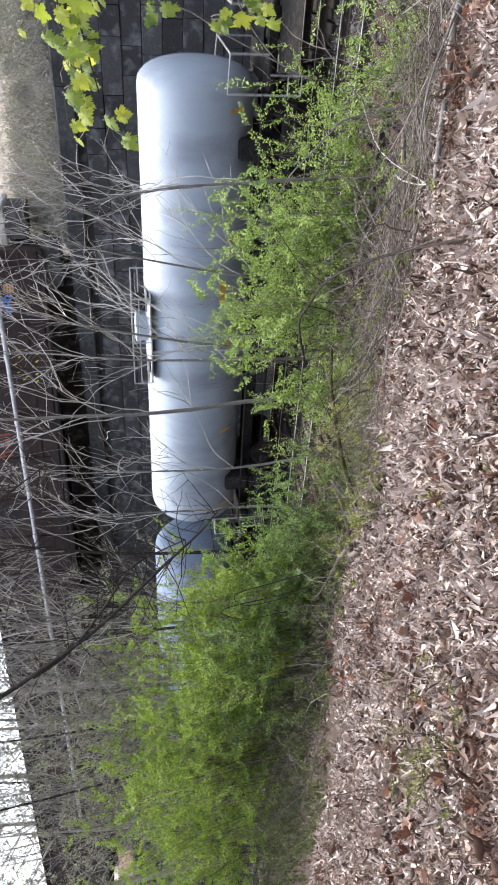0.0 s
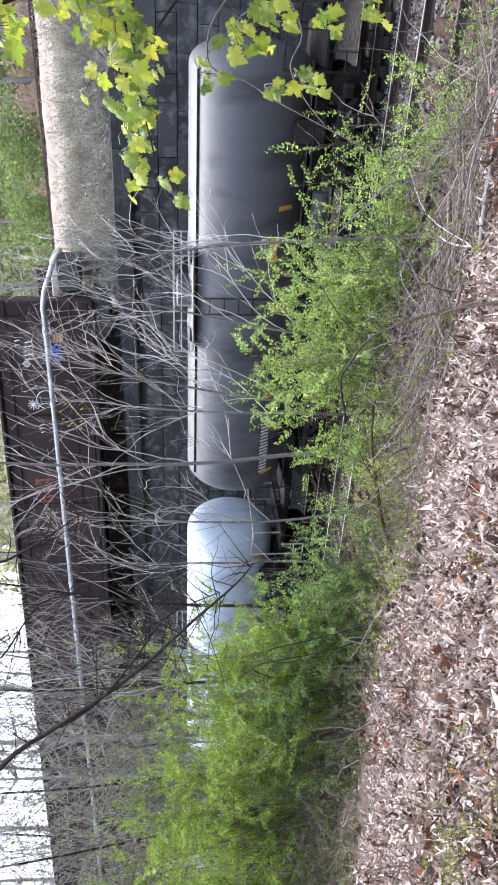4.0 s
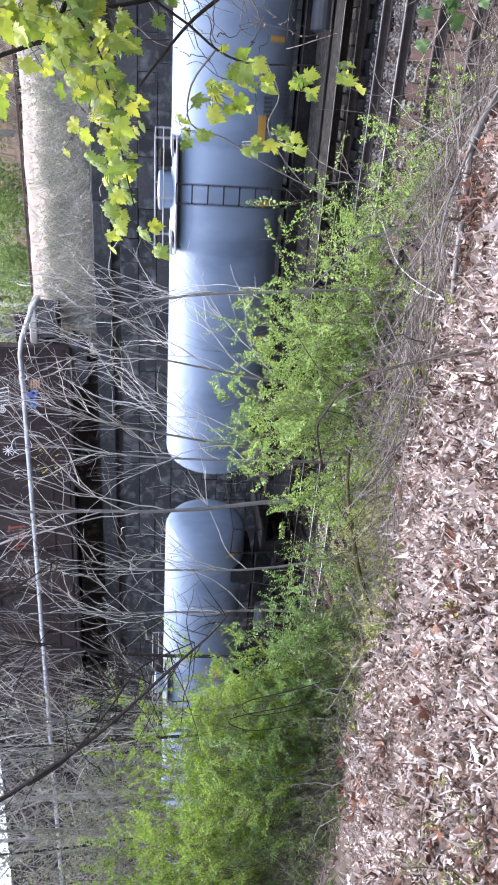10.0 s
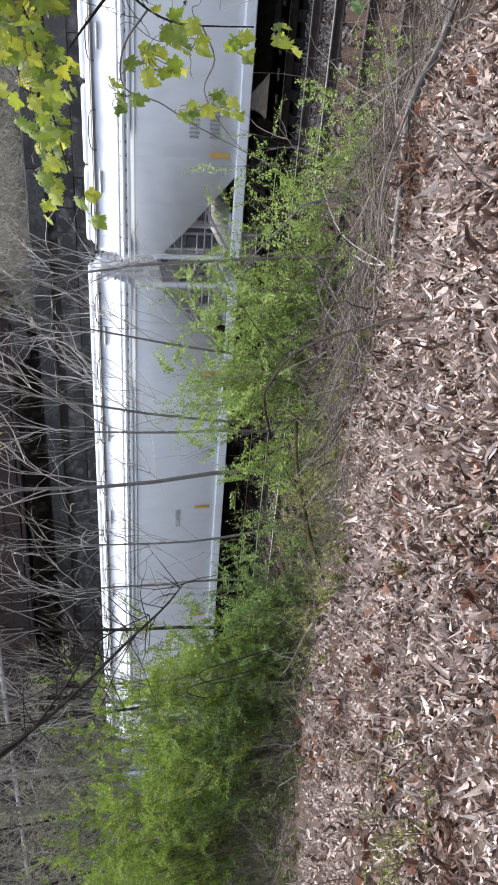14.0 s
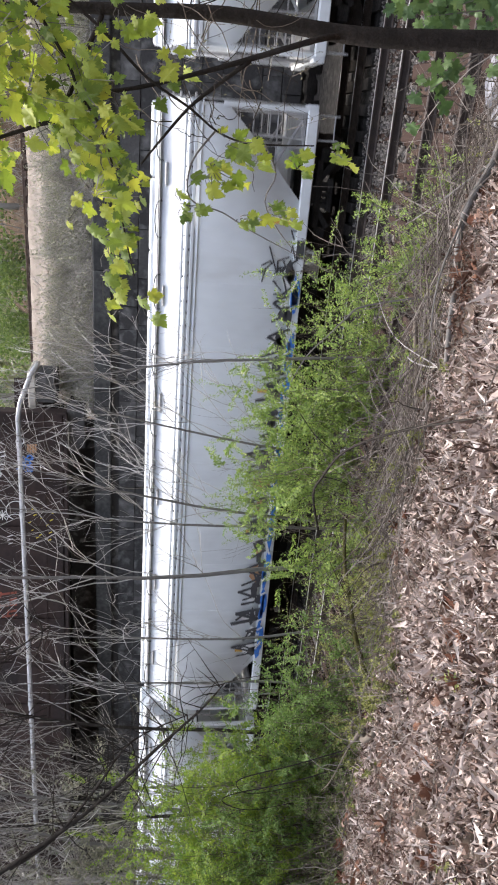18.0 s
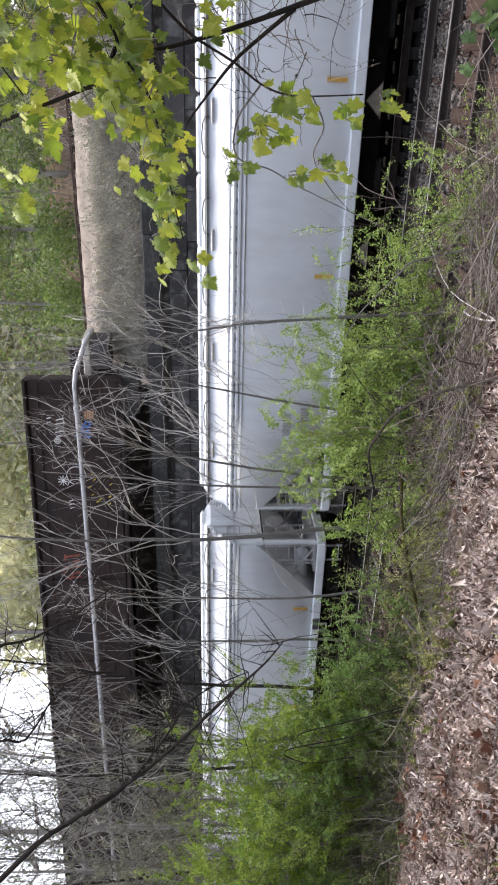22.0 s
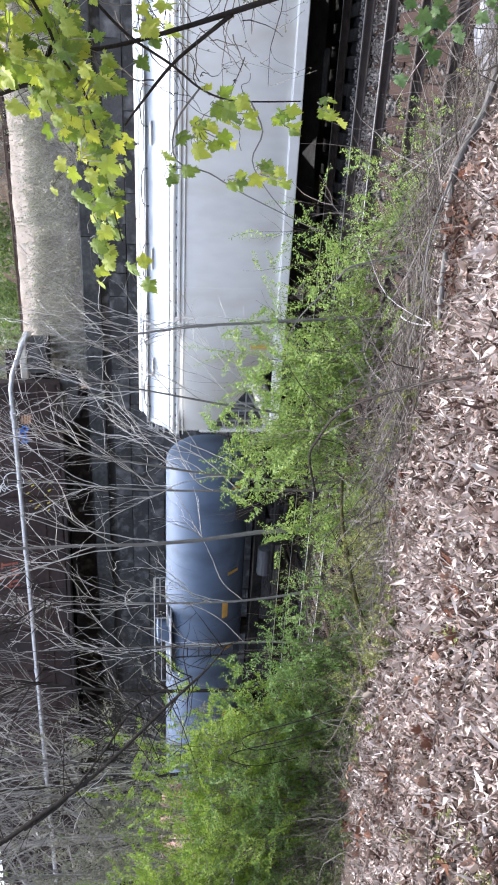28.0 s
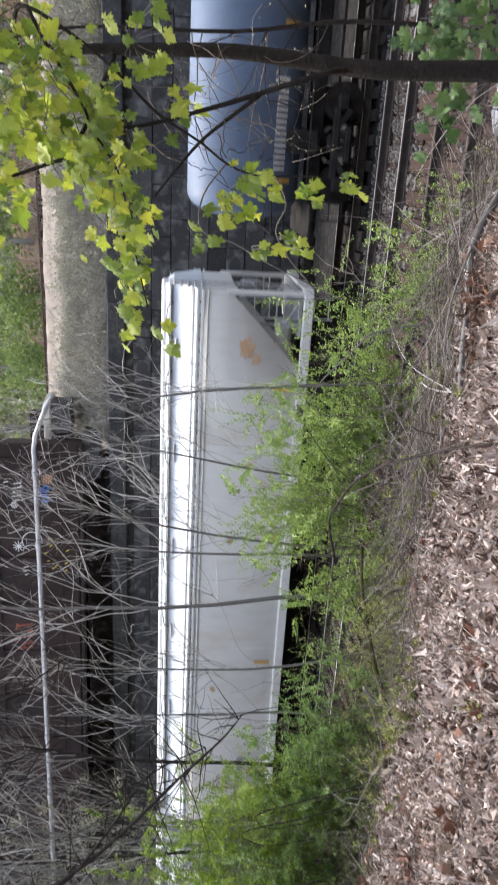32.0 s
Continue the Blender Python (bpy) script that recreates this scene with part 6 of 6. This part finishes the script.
    tagged(part("leaf_stalk_mass", stalks, BARK_PALE, maple), kind="stuff")
    tagged(part("crown", leaves, MAPLE_LEAF, maple, "lobed lime-green spring leaves", True), kind="stuff")


make_maple()


def make_budding_sapling():
    """A leaning sapling whose fine drooping twigs carry small pale buds."""
    rng = random.Random(93)
    o = Vector((1.0, 6.3, ground_z(1.0, 6.3)))
    tree = thing("budding_sapling", pose(*o), "thin sapling with drooping twigs and pale opening buds", "sapling", "bare saplings")
    trunk = curve([Vector(p) - o for p in ((1.0, 6.3, o.z - 0.05), (1.0, 6.2, 2.8), (0.85, 6.1, 3.8), (0.8, 6.0, 4.8), (0.7, 6.0, 5.6))])
    part("trunk", Soup().tube(trunk, 0.022, 0.008, 7), BARK_DARK, tree, smooth=True)
    fine, buds = Soup(), Soup()
    for k in range(26):
        p = trunk[rng.randrange(5, len(trunk))]
        line = bough(p, Vector((rng.uniform(-1.0, 0.3), rng.uniform(-0.4, 0.4), rng.uniform(-0.1, 0.8))), rng.uniform(0.5, 1.15), 0.22, rng, 8, -0.05)
        part("limb", Soup().tube(line, 0.005, 0.002, 5), BARK_DARK if k % 3 else STEM_BROWN, tree)
        for _ in range(7):
            tw = bough(line[rng.randrange(2, 9)], rand_dir(rng) + Vector((0, 0, -0.3)), rng.uniform(0.15, 0.45), 0.3, rng, 6, -0.12)
            fine.tube(tw, 0.0022, 0.001, 3, False)
            for q in tw[2:]:
                if rng.random() < 0.6:
                    small_leaf(buds, q, rand_dir(rng), rand_dir(rng), rng.uniform(0.014, 0.03))
    tagged(part("twig_mass", fine, STEM_BROWN, tree), kind="stuff")
    tagged(part("bud_mass", buds, OLIVE_LEAF, tree, "pale green opening buds"), kind="stuff")


make_budding_sapling()


def make_vine():
    rng = random.Random(97)
    o = Vector((0.55, 4.25, ground_z(0.55, 4.25)))
    vine = thing("leafy_vine", pose(*o), "broad-leaved green vine climbing beside the maple trunk", "vine")
    blades = []
    for k in range(6):
        t = Soup()
        maple_leaf(t, Vector((0, 0, 0)), Vector((0, 1, 0)), Vector((0, 0, 1)), 1.0, rng.uniform(0.1, 0.5), rng.uniform(0.0, 0.5))
        blades.append(mesh_of("leaf", t.v, t.f, IVY_LEAF, True))
    for k in range(8):
        u = rng.random()
        tip = Vector((0.2 + 0.6 * u, rng.uniform(4.1, 4.3), 2.68 + 0.34 * u + rng.gauss(0, 0.05)))
        line = curve([Vector((0, 0, 0)), Vector((rng.uniform(-0.1, 0.3), 0, 0.25)), tip - o])
        part("stem", Soup().tube(line, 0.006, 0.003, 5), BARK_PALE, vine)
        for _ in range(28):
            p = line[rng.randrange(3, len(line))] + Vector((rng.gauss(0, 0.08), rng.gauss(0, 0.05), rng.gauss(0, 0.06)))
            bx_, by_, bz_ = basis(Vector((rng.uniform(-1, 0.6), rng.uniform(-0.5, 0.3), -0.6)), Vector((rng.uniform(-0.6, 0.6), -0.7, 0.8)))
            leaf = part("leaf", blades[rng.randrange(6)], IVY_LEAF, vine)
            leaf.matrix_local = Matrix.Translation(p) @ Matrix((bx_, by_, bz_)).transposed().to_4x4() @ Matrix.Scale(rng.uniform(0.045, 0.09), 4)


make_vine()


# ---- behind the train: brush on the embankment, trees on the hill ----
def make_bank_brush():
    rng = random.Random(31)
    s, w, g = Soup(), Soup(), Soup()
    for _ in range(12000):
        x, y = rng.uniform(-10.2, 9), rng.uniform(24.95, 27.3)
        v = noise.noise(Vector((x * 0.9, y * 0.9, 7.0))) + 0.5 * noise.noise(Vector((x * 2.6, y * 2.6, 1.0)))
        foot = 1 - smooth(26.0, 27.5, y + 0.9 * v)
        p = Vector((x, y, ground_z(x, y) - 0.02))
        d = Vector((rng.uniform(-1.2, 1.2), rng.uniform(-1.6, 0.2), rng.uniform(0.1, 1)))
        if rng.random() < foot:
            w.tube(bough(p, d, rng.uniform(0.25, 0.9) * (1 + 0.6 * v), 0.4, rng, 3), 0.015, 0.003, 3, False)
            if rng.random() < 0.35 + v:
                for _ in range(3):
                    small_leaf(g, p + d * rng.uniform(0.05, 0.4) + rand_dir(rng) * 0.08, rand_dir(rng), rand_dir(rng) + Vector((0, 0, 1)), rng.uniform(0.06, 0.13))
        elif rng.random() < 0.75 + v:
            s.tube(bough(p, d, rng.uniform(0.08, 0.26), 0.35, rng, 2), 0.014, 0.004, 3, False)
    for _ in range(300):
        x, y = rng.uniform(-10, 9), rng.uniform(25.0, 27.0)
        p = Vector((x, y, ground_z(x, y) - 0.02))
        for _ in range(16):
            line = bough(p + rand_dir(rng) * 0.12, Vector((rng.uniform(-0.7, 0.7), rng.uniform(-0.9, 0.2), 1)), rng.uniform(0.3, 1.0), 0.3, rng, 3)
            w.tube(line, 0.009, 0.003, 3, False)
            for _ in range(5):
                small_leaf(g, line[rng.randrange(1, 4)] + rand_dir(rng) * 0.06, rand_dir(rng), rand_dir(rng) + Vector((0, 0, 1)), rng.uniform(0.05, 0.1))
    tagged(part("dry_grass", s, DRY_GRASS, None), "dry straw-coloured grass on the embankment slope", "grass", kind="stuff")
    tagged(part("bank_brush", w, BRUSH_GREY, None), "grey leafless brush above the stone wall", "brush", kind="stuff")
    tagged(part("bank_weeds", g, WEED_LEAF, None), "olive-grey weeds among the brush above the wall", "weeds", kind="stuff")


make_bank_brush()
boulder = Soup().lathe([(-0.16, 0.02), (-0.12, 0.12), (-0.02, 0.17), (0.08, 0.14), (0.14, 0.04)], 9, "z")
boulder.v = [(a * 1.3 + 0.03 * math.sin(7 * b), b, c + 0.02 * math.sin(9 * a)) for a, b, c in boulder.v]
rock = part("pale_rock", boulder, CONCRETE, None)
tagged(rock, "small pale rock on the brushy embankment", "rock")
rock.location = (-3.63, 26.4, ground_z(-3.63, 26.4) + 0.1)


for k, (x, y, sx, sz) in enumerate(((0.35, 10.1, 0.3, 0.2), (0.75, 10.25, 0.42, 0.26), (1.15, 10.2, 0.34, 0.3), (0.55, 9.7, 0.26, 0.2), (1.0, 9.6, 0.4, 0.28), (1.5, 9.9, 0.45, 0.3))):
    rb = random.Random(300 + k)
    b = Soup().lathe([(-0.5, 0.05), (-0.35, 0.42), (0.0, 0.55), (0.3, 0.42), (0.48, 0.1)], 8, "z")
    b.v = [(p[0] * sx * 1.5 * rb.uniform(0.85, 1.15), p[1] * sx * rb.uniform(0.85, 1.15), p[2] * sz * rb.uniform(0.8, 1.2)) for p in b.v]
    stone = part("boulder", b, PALE_ROCK, None)
    tagged(stone, "pale blue-grey boulder at the foot of the bank", "boulder", "boulders by the rails")
    stone.location = (x, y, max(ground_z(x, y), -0.28) + 0.3 * sz)


def hill_tree(x, y, h, seed, leafy, label, boughs=20, sprays=5):
    rng = random.Random(seed)
    z = ground_z(x, y)
    tree = thing("hill_tree", pose(x, y, z), label, "tree", "trees on the hill")
    trunk = bough(Vector((0, 0, -0.3)), Vector((rng.uniform(-0.08, 0.08), rng.uniform(-0.08, 0.08), 1)), h, 0.05, rng, 7)
    part("trunk", Soup().tube(trunk, 0.05 + 0.012 * h, 0.03, 7), FAR_TWIG, tree, smooth=True)
    limbs, crown = Soup(), Soup()
    for i in range(boughs):
        k = rng.randrange(1, 8)
        a = rng.uniform(0, 6.3)
        line = bough(trunk[k], Vector((math.cos(a), math.sin(a), rng.uniform(0.3, 0.9))), h * rng.uniform(0.16, 0.34), 0.18, rng, 4, 0.04)
        limbs.tube(line, 0.05, 0.012, 4, False)
        for _ in range(sprays):
            tw = bough(line[rng.randrange(1, 5)], rand_dir(rng) + Vector((0, 0, 0.5)), h * 0.12, 0.25, rng, 3)
            limbs.tube(tw, 0.016, 0.006, 3, False)
            for _ in range(leafy):
                q = tw[rng.randrange(0, 4)] + rand_dir(rng) * rng.uniform(0.05, 0.45)
                small_leaf(crown, q, rand_dir(rng), rand_dir(rng) + Vector((0, 0, 1)), rng.uniform(0.16, 0.3))
    tagged(part("branchwork", limbs, FAR_TWIG, tree), kind="stuff")
    if leafy:
        part("crown", crown, FAR_LEAF, tree, "airy fresh green foliage")


def make_far_woods():
    rng = random.Random(77)
    green, twig = Soup(), Soup()
    for _ in range(60000):
        x, y = rng.uniform(-40, 26), rng.uniform(39, 66)
        dens = 0.5 + 0.5 * noise.noise(Vector((x * 0.16, y * 0.16, 1.0)))
        if rng.random() > dens * (1.1 if x > -0.32 * y else 0.3):
            continue
        z = ground_z(x, y) + rng.random() ** 1.4 * 7.5
        small_leaf(green, Vector((x, y, z)), rand_dir(rng), rand_dir(rng) + Vector((0, 0, 1)), rng.uniform(0.2, 0.42))
    for _ in range(1500):
        x, y = rng.uniform(-45, 26), rng.uniform(33, 60)
        p = Vector((x, y, ground_z(x, y) - 0.1))
        twig.tube(bough(p, Vector((rng.uniform(-0.4, 0.4), rng.uniform(-0.4, 0.4), 1)), rng.uniform(0.8, 4.5), 0.16, rng, 4), 0.03, 0.008, 3, False)
    for _ in range(16000):
        x, y = rng.uniform(-13, -3.5), rng.uniform(31.5, 37)
        if noise.noise(Vector((x * 0.5, y * 0.5, 9.0))) < -0.25 + 0.09 * (x + 11):
            continue
        z = ground_z(x, y) + rng.random() ** 1.3 * 2.6
        small_leaf(green, Vector((x, y, z)), rand_dir(rng), rand_dir(rng) + Vector((0, 0, 1)), rng.uniform(0.12, 0.25))
    for _ in range(1900):
        x, y = rng.uniform(-11, 14), rng.uniform(30.8, 39)
        p = Vector((x, y, ground_z(x, y) - 0.05))
        twig.tube(bough(p, rand_dir(rng) + Vector((0, 0, 0.8)), rng.uniform(0.3, 1.4), 0.3, rng, 4), 0.014, 0.004, 3, False)
    pale = Soup()
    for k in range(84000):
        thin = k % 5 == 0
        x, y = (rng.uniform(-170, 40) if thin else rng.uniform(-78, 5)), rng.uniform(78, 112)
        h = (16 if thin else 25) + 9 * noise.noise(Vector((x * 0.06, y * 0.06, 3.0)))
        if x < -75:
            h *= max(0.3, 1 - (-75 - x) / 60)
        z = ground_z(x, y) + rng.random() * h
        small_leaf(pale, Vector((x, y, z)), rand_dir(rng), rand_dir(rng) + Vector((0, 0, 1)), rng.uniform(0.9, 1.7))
    tagged(part("distant_foliage", pale, PALE_LEAF, None), "distant yellow-green woods with haze mixed into their leaf colour", "woods", kind="stuff")
    tagged(part("far_foliage", green, FAR_LEAF, None), "hazy spring-green foliage on the hillside", "woods", kind="stuff")
    tagged(part("far_thicket", twig, FAR_TWIG, None), "grey-brown leafless thicket on the hillside", "woods", kind="stuff")


make_far_woods()
rh = random.Random(55)
for i in range(17):
    x, y = -26 + 2.6 * i + rh.uniform(-1, 1), rh.uniform(36, 50)
    hill_tree(x, y, rh.uniform(7, 11), 200 + i, (16 if rh.random() < 0.75 else 5) if x > -0.32 * y else 2, "green-leaved tree on the hill behind the embankment")
for i in range(22):
    x, y = -27 - 3.0 * i + rh.uniform(-2, 2), rh.uniform(14, 40)
    hill_tree(x, y, rh.uniform(12, 20), 240 + i, 2 if i % 3 == 1 else 0, "bare grey tree beyond the bridge", 30, 9)
for i in range(10):
    x, y = -38 + 7.5 * i, rh.uniform(60, 80)
    hill_tree(x, y, rh.uniform(10, 14), 260 + i, 12 if x > -0.32 * y else 2, "tall green tree far up the hill")

def run(t):
    """How far the train has run along its track, from where it stands at 16 s."""
    u = (t - 16) / 16
    return 16 * (-7.493 * u - 0.285 * u * u + 0.187 * u ** 3) + 0.09 * max(0, 3 - t) ** 2


def motions():
    for car in CARS:
        at = car.matrix_basis.copy()
        walk(car, [(t, Matrix.Translation((run(t), 0, 0)) @ at) for t in range(33)])


motions()
